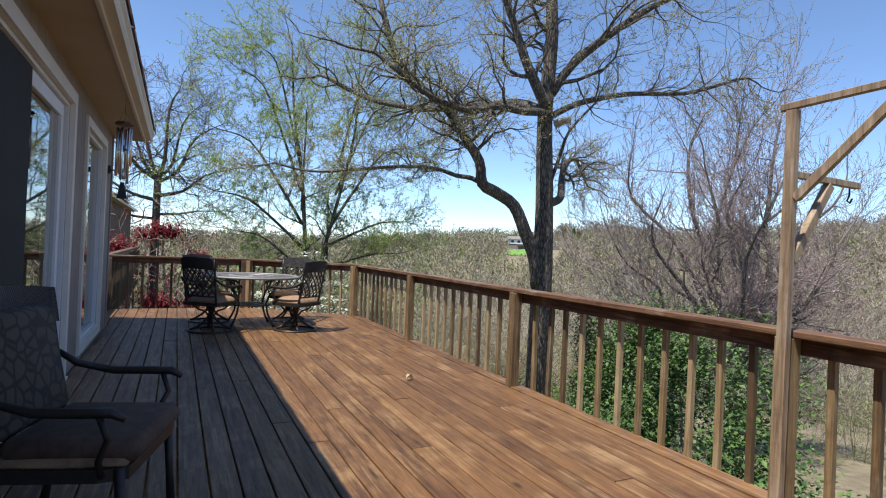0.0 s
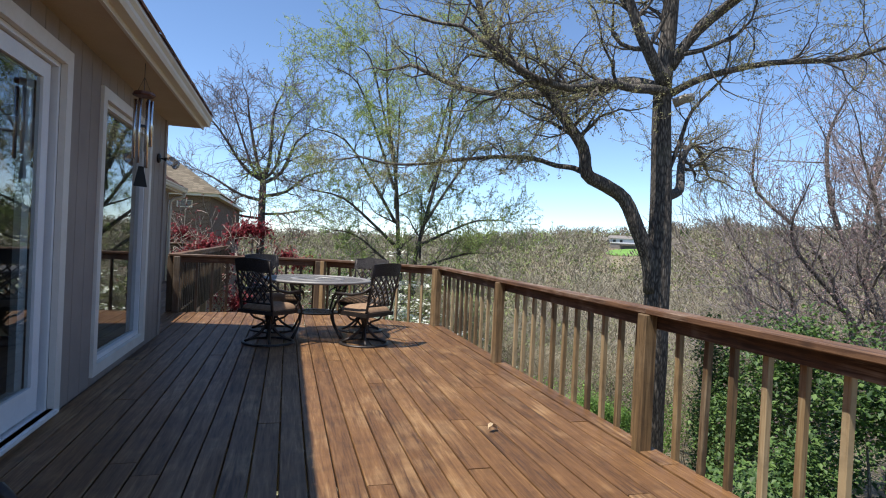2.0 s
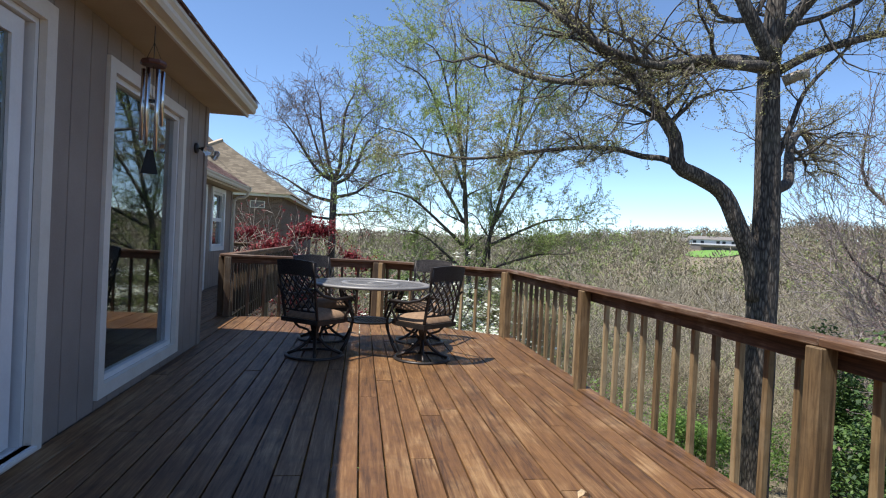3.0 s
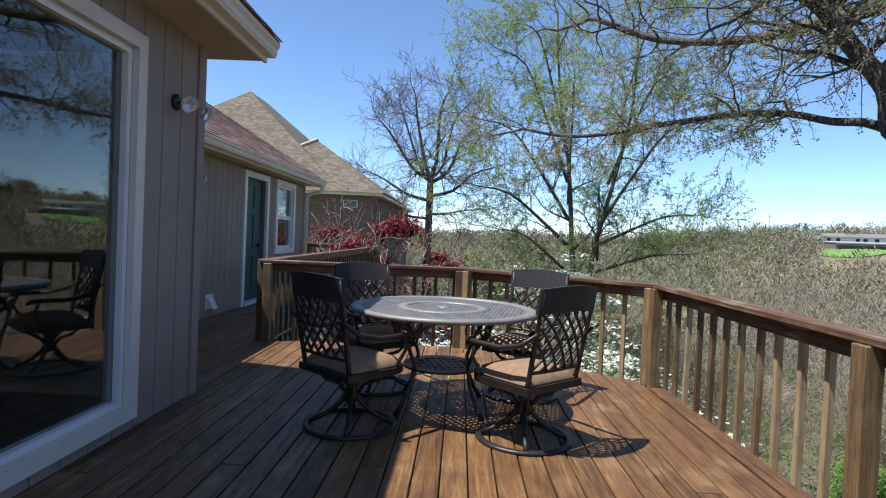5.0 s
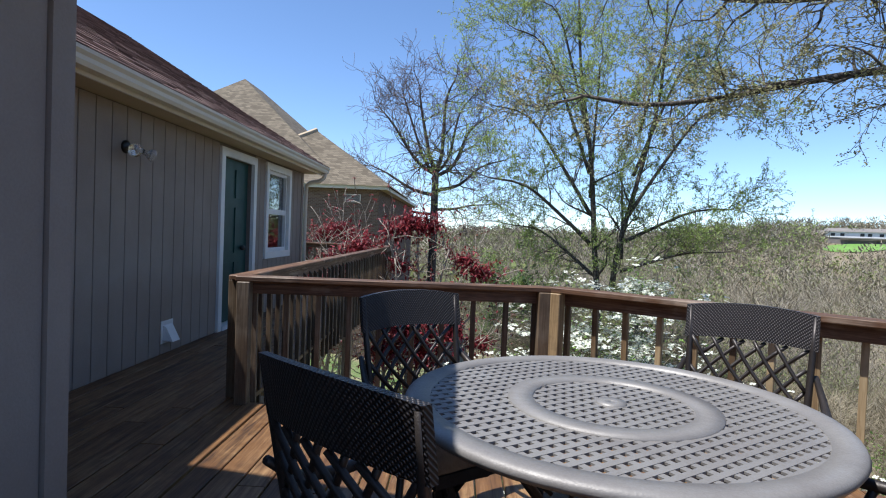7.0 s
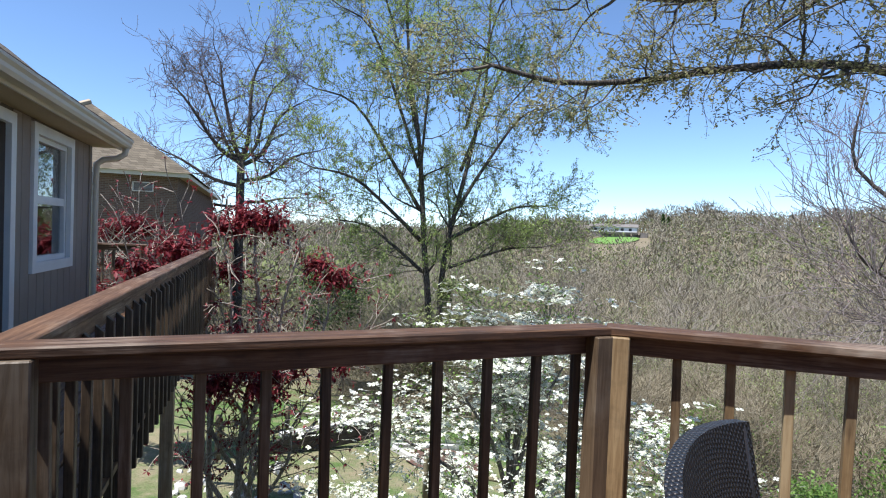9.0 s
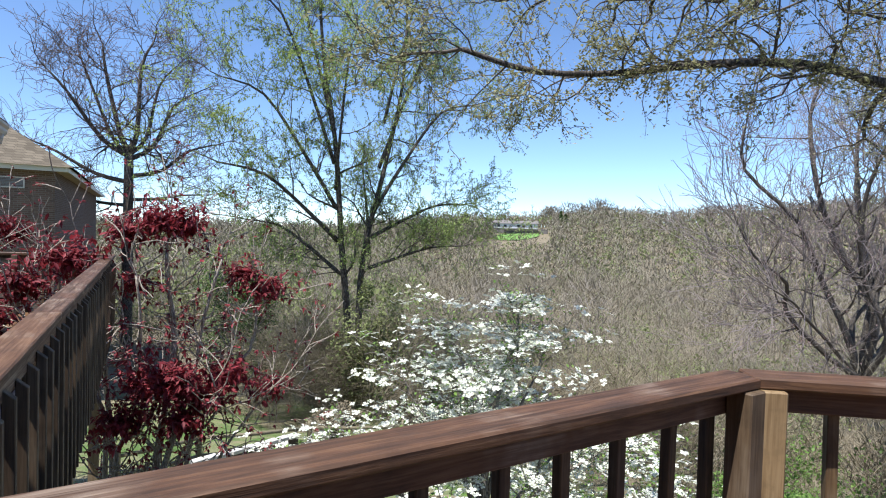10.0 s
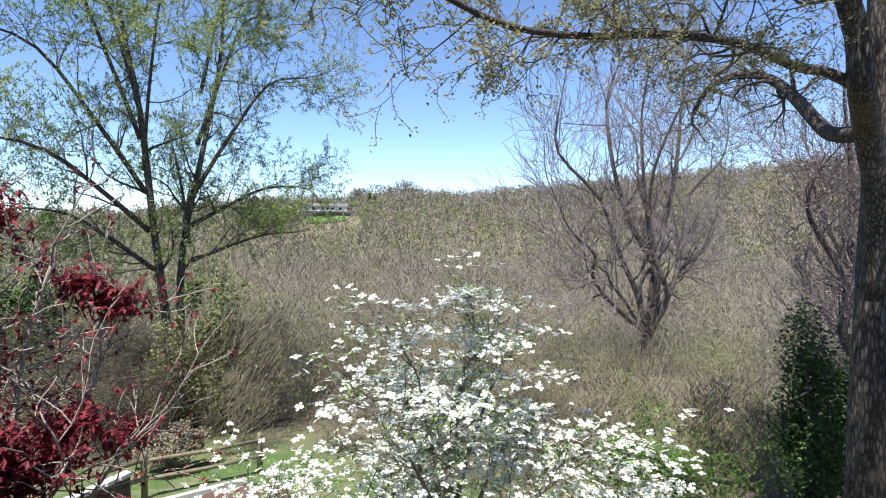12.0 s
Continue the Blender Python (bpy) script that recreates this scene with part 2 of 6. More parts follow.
def bark(name, c1, c2, c3, scale=1.0):
    w = Nodes(name, 0.95)
    v = w.coords((1, 1, 0.22))
    vo = w.n("TexVoronoi", {"feature": "DISTANCE_TO_EDGE"}, Vector=v, Scale=22.0 * scale).outputs["Distance"]
    n = w.noise(w.coords((1, 1, 0.3)), 14.0 * scale, 6, 0.7)
    big = w.noise(w.coords(), 1.6, 4, 0.6)
    f = w.math("ADD", w.math("MULTIPLY", w.math("MINIMUM", vo, 0.3), 1.2), w.math("MULTIPLY", n, 0.7))
    col = w.ramp(f, [(0.3, c1), (0.5, c2), (0.75, c3)])
    col = w.mix(w.n("MapRange", Value=big, From_Min=0.55, From_Max=0.75, To_Min=0.0, To_Max=0.4).outputs[0], col, (c3[0] * 0.9, c3[1], c3[2] * 0.85))
    return w.done(col, None, f, 1.0, 0.02)


M["bark_dark"] = bark("oak_bark", (0.020, 0.016, 0.013), (0.065, 0.053, 0.044), (0.17, 0.145, 0.12))
M["bark_grey"] = bark("grey_bark", (0.09, 0.075, 0.06), (0.20, 0.175, 0.145), (0.34, 0.30, 0.26), 2.0)
M["bark_mid"] = bark("brown_grey_bark", (0.035, 0.028, 0.022), (0.10, 0.082, 0.066), (0.20, 0.17, 0.14), 1.5)
M["bark_pale"] = bark("pale_maple_bark", (0.22, 0.18, 0.14), (0.40, 0.335, 0.27), (0.56, 0.49, 0.41), 2.0)


def leafy(name, c1, c2, c3, trans=0.25, rough=0.6):
    w = Nodes(name, rough)
    r = w.rnd(True)
    col = w.ramp(r, [(0.0, c1), (0.5, c2), (1.0, c3)])
    w.put(w.b.inputs["Base Color"], col)
    tr = w.n("BsdfTranslucent", Color=col)
    mx = w.n("MixShader", Fac=trans)
    w.t.links.new(w.b.outputs[0], mx.inputs[1])
    w.t.links.new(tr.outputs[0], mx.inputs[2])
    w.t.links.new(mx.outputs[0], w.t.nodes["Material Output"].inputs["Surface"])
    return w.m


M["leaf_spring"] = leafy("spring_leaf", (0.18, 0.25, 0.06), (0.28, 0.36, 0.10), (0.38, 0.46, 0.16), 0.5)
M["bud"] = leafy("oak_bud", (0.20, 0.20, 0.09), (0.32, 0.31, 0.15), (0.44, 0.41, 0.23), 0.4)
M["bud_red"] = leafy("red_bud", (0.20, 0.12, 0.11), (0.30, 0.19, 0.18), (0.36, 0.25, 0.24), 0.3)
M["leaf_red"] = leafy("maple_leaf", (0.10, 0.010, 0.016), (0.20, 0.020, 0.028), (0.33, 0.04, 0.05), 0.35)
M["leaf_dark"] = leafy("dark_evergreen_leaf", (0.026, 0.058, 0.014), (0.065, 0.125, 0.026), (0.14, 0.22, 0.05), 0.3, 0.6)
M["leaf_lime"] = leafy("bright_green_leaf", (0.10, 0.19, 0.03), (0.16, 0.28, 0.05), (0.24, 0.36, 0.08), 0.4)
M["petal"] = leafy("dogwood_bract", (0.66, 0.68, 0.52), (0.76, 0.77, 0.66), (0.84, 0.84, 0.77), 0.25)
M["woods"] = leafy("woods_twigs", (0.125, 0.105, 0.074), (0.205, 0.178, 0.13), (0.30, 0.268, 0.20), 0.1, 0.95)
M["woods_green"] = leafy("woods_green", (0.12, 0.14, 0.05), (0.19, 0.215, 0.08), (0.26, 0.30, 0.115), 0.2, 0.95)
M["twig_tan"] = leafy("brush_twigs", (0.12, 0.095, 0.06), (0.20, 0.165, 0.105), (0.31, 0.265, 0.185), 0.1, 0.95)
M["grass"] = leafy("grass_blade", (0.07, 0.13, 0.025), (0.13, 0.20, 0.05), (0.30, 0.28, 0.14), 0.3)
M["pale_stone"] = plain("pale_stone", (0.45, 0.43, 0.40), (0.62, 0.60, 0.56), 6.0, 0.9, 0.6, 40.0)
M["dark_timber"] = plain("dark_garden_timber", (0.045, 0.035, 0.028), (0.10, 0.08, 0.065), 6.0, 0.9, 0.6, 50.0)
M["mulch"] = plain("mulch", (0.09, 0.045, 0.03), (0.16, 0.09, 0.065), 30.0, 0.95, 0.8, 70.0)
M["fence_wood"] = plain("olive_fence_wood", (0.14, 0.12, 0.07), (0.26, 0.22, 0.14), 6.0, 0.9, 0.5, 60.0)
M["white_wall"] = plain("far_white_wall", (0.62, 0.62, 0.60), (0.70, 0.70, 0.68), 1.0, 0.8)
M["far_roof"] = plain("far_grey_roof", (0.16, 0.14, 0.13), (0.22, 0.20, 0.18), 1.0, 0.9)
M["track"] = plain("pale_dirt", (0.22, 0.18, 0.13), (0.33, 0.28, 0.21), 0.5, 0.95)

# ---- the setting ----
RAIL = [(3.67, -3.0), (3.67, 10.55), (1.92, 11.87), (-0.38, 11.72)]      # the line of the rail round the deck
SIDE = [(-0.38, 11.72), (-0.42, 20.9), (-2.9, 21.6)]                     # the rail of the walkway
RAIL_TOP = 0.92


def ground_height(x, y):
    """The yard falls away from the house into a valley; hills rise beyond it."""
    d = math.hypot(x - 2, y - 4)
    e = max(0.0, x * 0.75 + (y - 6) * 0.66)                # how far out from the house
    z = -2.7 - 1.9 * min(1.0, e / 14) - 0.17 * max(0.0, min(e, 60) - 14) - 0.03 * max(0.0, min(e, 160) - 60)
    az = math.degrees(math.atan2(x, y))                    # clockwise from ahead
    top = float(np.interp(az, (-30, 0, 18, 30, 36, 50, 80, 110), (-3, -3, -1, 6.8, 8.4, 11.5, 27, 30))) + 0.5 * math.sin(az * 0.31)
    rise = max(0.0, min(1.0, (d - 110) / 230))
    rise = rise * rise * (3 - 2 * rise)
    z = z * (1 - rise) + (top * min(1.0, d / 340)) * rise
    if d > 345:
        z -= (d - 345) * 0.02
    z += 0.9 * noise.noise(Vector((x * 0.02, y * 0.02, 0))) * min(1.0, d / 60) * 2 + 0.12 * noise.noise(Vector((x * 0.25, y * 0.25, 3)))
    return z


w = Nodes("ground_grass", 0.95)
v = w.coords()
n1, n2, n3 = w.noise(v, 0.12, 5, 0.6), w.noise(v, 1.5, 5, 0.7), w.noise(v, 25.0, 4, 0.7)
green = w.ramp(n3, [(0.3, (0.05, 0.10, 0.018)), (0.7, (0.13, 0.22, 0.045))])
dry = w.ramp(n3, [(0.3, (0.20, 0.165, 0.09)), (0.7, (0.36, 0.31, 0.19))])
litter = w.ramp(n2, [(0.3, (0.13, 0.10, 0.06)), (0.7, (0.27, 0.225, 0.145))])
dist = w.n("VectorMath", {"operation": "LENGTH"}, i0=v).outputs["Value"]
far = w.n("MapRange", Value=dist, From_Min=32.0, From_Max=48.0).outputs[0]
near = w.mix(w.n("MapRange", Value=w.math("ADD", w.math("MULTIPLY", n1, 0.6), w.math("MULTIPLY", n2, 0.4)), From_Min=0.43, From_Max=0.55).outputs[0], dry, green)
xside = w.n("MapRange", Value=w.n("SeparateXYZ", Vector=v).outputs[0], From_Min=8.0, From_Max=11.5).outputs[0]
far = w.math("MAXIMUM", far, xside)
M["ground"] = w.done(w.mix(far, near, litter), None, n3, 0.8, 0.05)

bm = bmesh.new()
rings = []
radii = [0.0] + [1.2 * 1.075 ** k for k in range(84)]
radii = [r for r in radii if r < 480] + [600, 900, 1500, 3000]
SEG = 180
for r in radii[1:]:
    rings.append([bm.verts.new((2 + r * math.sin(2 * math.pi * k / SEG), 4 + r * math.cos(2 * math.pi * k / SEG), ground_height(2 + r * math.sin(2 * math.pi * k / SEG), 4 + r * math.cos(2 * math.pi * k / SEG)))) for k in range(SEG)])
c = bm.verts.new((2, 4, ground_height(2, 4)))
for k in range(SEG):
    bm.faces.new((c, rings[0][(k + 1) % SEG], rings[0][k]))
for a, b in zip(rings, rings[1:]):
    for k in range(SEG):
        bm.faces.new((a[k], a[(k + 1) % SEG], b[(k + 1) % SEG], b[k]))
structure("ground", smooth(bm), M["ground"], "sloping yard of green and dry grass running down to woods")

# ---- walls ----
WX, GX, ZG, ZT = -0.15, -1.64, -2.9, 2.62
S0, S1 = 2.7, 6.38      # slider opening
N0, N1 = 7.23, 8.72     # window opening


def wall_pieces(x, rows, thick=0.14):
    bm = bmesh.new()
    for y0, y1, z0, z1 in rows:
        box(bm, x - thick, x, y0, y1, z0, z1)
    return bm


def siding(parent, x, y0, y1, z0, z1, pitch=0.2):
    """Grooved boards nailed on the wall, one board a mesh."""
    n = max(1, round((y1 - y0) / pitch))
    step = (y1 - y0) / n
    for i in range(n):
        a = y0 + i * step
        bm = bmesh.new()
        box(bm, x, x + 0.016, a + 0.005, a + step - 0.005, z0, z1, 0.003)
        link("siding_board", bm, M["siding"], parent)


house = structure("wall_house", wall_pieces(WX - 0.002, ((-5, S0, ZG, ZT), (S0, S1, ZG, 0.03), (S0, S1, 2.34, ZT), (S1, N0, ZG, ZT), (N0, N1, ZG, 0.16), (N0, N1, 2.31, ZT), (N1, 9.58, ZG, ZT))), M["siding_dark"], "beige grooved siding wall of the house")
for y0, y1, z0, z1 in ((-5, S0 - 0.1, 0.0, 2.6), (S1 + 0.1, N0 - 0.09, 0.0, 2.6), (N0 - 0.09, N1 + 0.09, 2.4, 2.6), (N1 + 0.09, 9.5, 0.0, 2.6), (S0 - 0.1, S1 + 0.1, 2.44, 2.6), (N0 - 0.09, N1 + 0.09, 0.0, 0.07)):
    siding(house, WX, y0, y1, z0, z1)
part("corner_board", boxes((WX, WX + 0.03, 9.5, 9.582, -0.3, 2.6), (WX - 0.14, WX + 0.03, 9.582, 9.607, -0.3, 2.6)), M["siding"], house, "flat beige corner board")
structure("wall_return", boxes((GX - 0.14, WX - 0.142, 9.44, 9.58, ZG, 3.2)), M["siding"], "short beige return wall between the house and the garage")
garage = structure("wall_garage", wall_pieces(GX - 0.002, ((9.5, 14.3, ZG, 2.4), (14.3, 15.24, ZG, 0.04), (14.3, 15.24, 2.1, 2.4), (15.24, 15.84, ZG, 2.4), (15.84, 16.82, ZG, 0.9), (15.84, 16.82, 2.11, 2.4), (16.82, 17.65, ZG, 2.4))), M["siding_dark"], "beige vertical siding wall of the garage wing")
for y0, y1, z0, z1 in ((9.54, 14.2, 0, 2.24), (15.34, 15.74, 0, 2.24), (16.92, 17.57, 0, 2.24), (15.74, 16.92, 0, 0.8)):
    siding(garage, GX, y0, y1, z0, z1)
part("corner_board", boxes((GX, GX + 0.03, 17.57, 17.66, -1, 2.24)), M["siding"], garage)
structure("wall_garage_end", boxes((-8, GX - 0.142, 17.51, 17.65, ZG, 2.4)), M["siding"])
structure("wall_back", boxes((-8, WX - 0.15, -5.14, -5.0, ZG, 2.7)), M["siding"])
# inner wall and ceiling carry the room's darkness in their colour
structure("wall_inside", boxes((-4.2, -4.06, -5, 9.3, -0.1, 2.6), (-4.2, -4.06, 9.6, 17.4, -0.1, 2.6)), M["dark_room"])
structure("floor_inside", boxes((-4.06, WX - 0.15, -5, 9.3, -0.1, 0.03), (-4.06, GX - 0.15, 9.6, 17.4, -0.1, 0.03)), M["red_wood"])
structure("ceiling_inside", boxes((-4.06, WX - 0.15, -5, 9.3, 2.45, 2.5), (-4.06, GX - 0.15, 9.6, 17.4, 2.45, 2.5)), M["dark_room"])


def frame_boxes(x0, x1, y0, y1, z0, z1, w, sill=None):
    """Four boards round an opening, butted."""
    return [(x0, x1, y0 - w, y0, z0 - (sill or w), z1 + w), (x0, x1, y1, y1 + w, z0 - (sill or w), z1 + w), (x0, x1, y0, y1, z1, z1 + w), (x0, x1, y0, y1, z0 - (sill or w), z0)]


# sliding door
slider = empty("door_slider", pose(WX, S0, 0), "white sliding patio door standing half open on a dark room", kind="structure")
def at(thing, name, rows, material, label=""):
    """Boxes given in the world, made a part of a thing."""
    bm = boxes(*rows)
    bm.transform(thing.matrix_world.inverted())
    return part(name, bm, material, thing, label)
at(slider, "casing", frame_boxes(WX, WX + 0.04, S0, S1, 0.05, 2.34, 0.1, 0.05), M["trim"], "painted cream casing")
at(slider, "jamb", [(WX - 0.13, WX - 0.003, S0, S0 + 0.03, 0.05, 2.31), (WX - 0.13, WX - 0.003, S1 - 0.03, S1, 0.05, 2.31), (WX - 0.13, WX - 0.003, S0, S1, 2.31, 2.34), (WX - 0.13, WX + 0.07, S0, S1, 0.032, 0.05)], M["vinyl"], "white jamb and sill")
panel = at(slider, "door_panel", frame_boxes(WX - 0.07, WX - 0.03, 4.72, 6.2, 0.24, 2.2, 0.1, 0.17), M["vinyl"], "white door panel")
at(slider, "pane", [(WX - 0.055, WX - 0.048, 4.72, 6.2, 0.24, 2.2)], M["glass"], "reflecting glass pane").visible_shadow = False
at(slider, "sliding_panel", frame_boxes(WX - 0.125, WX - 0.085, 4.6, 6.1, 0.24, 2.2, 0.1, 0.17), M["vinyl"])
at(slider, "door_handle", [(WX - 0.08, WX - 0.05, 4.53, 4.56, 0.95, 1.2)], M["black"], "black pull handle")
at(slider, "screen", [(WX - 0.027, WX - 0.022, 2.9, 5.15, 0.1, 2.3)], M["screen"], "dark insect screen")

# tall window
win = empty("window_1", pose(WX, N0, 0), "tall fixed window with a cream frame mirroring the trees", kind="structure")
at(win, "window_frame", frame_boxes(WX, WX + 0.04, N0, N1, 0.16, 2.31, 0.09), M["trim"])
at(win, "sash", frame_boxes(WX - 0.08, WX - 0.003, N0 + 0.04, N1 - 0.04, 0.2, 2.27, 0.04), M["vinyl"], "white inner sash")
at(win, "pane", [(WX - 0.05, WX - 0.042, N0 + 0.04, N1 - 0.04, 0.2, 2.27)], M["glass"]).visible_shadow = False

# garage door and window
gd = empty("door_garage", pose(GX, 14.3, 0), "dark green panelled door in a white frame", kind="structure")
at(gd, "casing", frame_boxes(GX, GX + 0.045, 14.3, 15.24, 0.04, 2.1, 0.1, 0.05)[:3] + [(GX - 0.1, GX + 0.06, 14.3, 15.24, 0.0, 0.05)], M["vinyl"], "white casing")
rows = [(GX - 0.09, GX - 0.05, 14.3, 15.24, 0.06, 2.1)]
for z0, z1 in ((0.2, 0.8), (0.92, 1.5), (1.62, 1.98)):
    for y0 in (14.4, 14.82):
        rows.append((GX - 0.05, GX - 0.035, y0, y0 + 0.26, z0, z1))
at(gd, "door_leaf", rows, M["green_door"], "green steel leaf with raised panels")
bm = bmesh.new()
bmesh.ops.create_uvsphere(bm, u_segments=12, v_segments=8, radius=0.035, matrix=Matrix.Translation((0.0, 0.7, 0.98)))
part("knob", smooth(bm), M["black"], gd, "dark round knob")
gw = empty("window_garage", pose(GX, 15.84, 0), "white double-hung window with a lace blind in its upper half", kind="structure")
at(gw, "window_frame", frame_boxes(GX, GX + 0.045, 15.84, 16.82, 0.9, 2.11, 0.1), M["vinyl"])
at(gw, "sash", frame_boxes(GX - 0.06, GX - 0.003, 15.89, 16.77, 0.95, 2.06, 0.05) + [(GX - 0.05, GX - 0.01, 15.89, 16.77, 1.46, 1.54)], M["vinyl"])
at(gw, "pane", [(GX - 0.05, GX - 0.043, 15.89, 16.77, 0.95, 2.06)], M["glass"])
at(gw, "blind", [(GX - 0.10, GX - 0.09, 15.84, 16.82, 1.5, 2.08)], M["lace"], "white lace blind")

# ---- roofs, eaves and gutters ----
def gutter(name, x, y0, y1, z, label):
    """A gutter along y, its outer lip at x, its bottom at z; a profile pulled along."""
    prof = [(-0.12, 0.0), (-0.035, 0.0), (-0.02, 0.03), (-0.02, 0.06), (0.0, 0.085), (0.0, 0.11), (-0.012, 0.11), (-0.012, 0.09), (-0.03, 0.065), (-0.03, 0.035), (-0.04, 0.01), (-0.12, 0.01)]
    bm = bmesh.new()
    a = [bm.verts.new((x + px, y0, z + pz)) for px, pz in prof]
    b = [bm.verts.new((x + px, y1, z + pz)) for px, pz in prof]
    for i in range(len(prof)):
        j = (i + 1) % len(prof)
        bm.faces.new((a[i], a[j], b[j], b[i]))
    bm.faces.new(a[::-1])
    bm.faces.new(b)
    bmesh.ops.recalc_face_normals(bm, faces=bm.faces)
    return tagged(link(name, bm, M["gutter"]), label, "gutter")


def shingle_roof(name, x_eave, z_eave, y0, y1, run, slope, material, label, seed):
    """A slope that climbs to -x, laid with courses of single tabs."""
    rng = random.Random(seed)
    roof = structure(name, boxes(), material, label)
    bm = bmesh.new()
    vs = [bm.verts.new(p) for p in ((x_eave, y0, z_eave - 0.03), (x_eave, y1, z_eave - 0.03), (x_eave - run, y1, z_eave - 0.03 + run * slope), (x_eave - run, y0, z_eave - 0.03 + run * slope))]
    up = [bm.verts.new(v.co + Vector((0, 0, 0.03))) for v in vs]
    bm.faces.new(vs[::-1])
    bm.faces.new(up)
    for i in range(4):
        j = (i + 1) % 4
        bm.faces.new((vs[i], vs[j], up[j], up[i]))
    bm.to_mesh(roof.data)
    bm.free()
    bm = bmesh.new()
    d = Vector((-1, 0, slope)).normalized()
    nrm = Vector((slope, 0, 1)).normalized()
    length = run * math.hypot(1, slope)
    k = 0
    while k * 0.14 < length - 0.1:
        y = y0 - rng.random() * 0.3
        while y < y1:
            w = rng.choice((0.16, 0.22, 0.3))
            a, b = max(y, y0), min(y + w - 0.006, y1)
            if b - a > 0.03:
                base = Vector((x_eave, 0, z_eave)) + d * (k * 0.14 - 0.02)
                t = 0.012 + rng.random() * 0.006
                p = [base + nrm * t, base + d * 0.17 + nrm * 0.002]
                q = [bm.verts.new((p[0].x, a, p[0].z)), bm.verts.new((p[0].x, b, p[0].z)), bm.verts.new((p[1].x, b, p[1].z)), bm.verts.new((p[1].x, a, p[1].z)),
                     bm.verts.new((base.x, a, base.z)), bm.verts.new((base.x, b, base.z))]
                bm.faces.new(q[:4])
                bm.faces.new((q[0], q[4], q[5], q[1]))
            y += w
        k += 1
    tagged(part("shingle_courses", bm, material, roof), kind="stuff")
    return roof


shingle_roof("roof_house", 0.34, 2.76, -5.3, 9.86, 3.6, 0.78, M["shingle"], "reddish brown asphalt shingle roof", 1)
structure("soffit_house", boxes((WX + 0.002, 0.22, -5.3, 9.86, 2.6, 2.615), (-3.5, WX, 9.61, 9.86, 2.6, 2.615)), M["soffit"], "tan painted soffit")
structure("fascia_house", boxes((0.221, 0.245, -5.3, 9.86, 2.585, 2.75)), M["gutter"])
bm = bmesh.new()
for x0, x1, dz in ((0.245, -3.4, 0.0),):
    vs = [bm.verts.new(p) for p in ((x0, 9.861, 2.59), (x0, 9.861, 2.755), (x1, 9.861, 2.755 - (x1 - x0) * 0.78), (x1, 9.861, 2.59 - (x1 - x0) * 0.78))]
    bm.faces.new(vs)
    bmesh.ops.solidify(bm, geom=bm.faces[:], thickness=-0.025)
structure("bargeboard_house", bm, M["gutter"], "cream bargeboard")
bm = bmesh.new()
vs = [bm.verts.new(p) for p in ((WX, 9.58, 2.6), (-3.5, 9.58, 2.6), (-3.5, 9.58, 5.6), (WX, 9.58, 3.0))]
bm.faces.new(vs)
bmesh.ops.solidify(bm, geom=bm.faces[:], thickness=0.03)
structure("wall_gable", bm, M["siding"])
gutter("gutter", 0.345, -5.3, 9.86, 2.625, "cream metal gutter along the eave of the house")
rng = random.Random(4)
vent = empty("soffit_vent", pose(0.03, 3.2, 2.596), "perforated tan soffit vent under the eave", "vent")
bm = bmesh.new()
for i in range(9):
    for j in range(10):
        box(bm, -0.09 + i * 0.02, -0.078 + i * 0.02, -0.2 + j * 0.04, -0.18 + j * 0.04, -0.003, 0)
tagged(part("slots", bm, M["siding_dark"], vent), kind="stuff")
part("plate", boxes((-0.11, 0.11, -0.24, 0.24, 0.0, 0.004)), M["soffit"], vent)

shingle_roof("roof_garage", -1.22, 2.38, 9.56, 17.85, 3.9, 0.6, M["shingle"], "reddish brown shingle roof over the garage wing", 2)
structure("soffit_garage", boxes((GX + 0.002, -1.33, 9.53, 17.8, 2.25, 2.265)), M["soffit"], "tan painted soffit")
structure("fascia_garage", boxes((-1.329, -1.31, 9.53, 17.8, 2.23, 2.37)), M["gutter"])
gutter("gutter", -1.19, 9.53, 17.85, 2.26, "cream metal gutter along the garage eave")
bm = bmesh.new()
vs = [bm.verts.new(p) for p in ((-1.31, 17.86, 2.23), (-1.31, 17.86, 2.4), (-5.1, 17.86, 4.68), (-5.1, 17.86, 4.51))]
bm.faces.new(vs)
bmesh.ops.solidify(bm, geom=bm.faces[:], thickness=0.03)
structure("bargeboard_garage", bm, M["gutter"])
bm = bmesh.new()
bm.faces.new([bm.verts.new(p) for p in ((GX, 17.64, 2.3), (-8, 17.64, 2.3), (-8, 17.64, 2.9), (-5.1, 17.64, 4.52))])
bmesh.ops.solidify(bm, geom=bm.faces[:], thickness=0.05)
structure("wall_garage_gable", bm, M["siding"])
bm = bmesh.new()
tube(bm, [(-1.25, 17.75, 2.3), (-1.27, 17.75, 2.18), (-1.35, 17.74, 2.12), (-1.5, 17.72, 2.09), (-1.57, 17.7, 2.03), (-1.58, 17.7, 1.8), (-1.58, 17.7, -2.6)], 0.038, 8)
tagged(link("downspout", smooth(bm), M["gutter"]), "cream metal downspout with an elbow at the garage corner", "downspout")

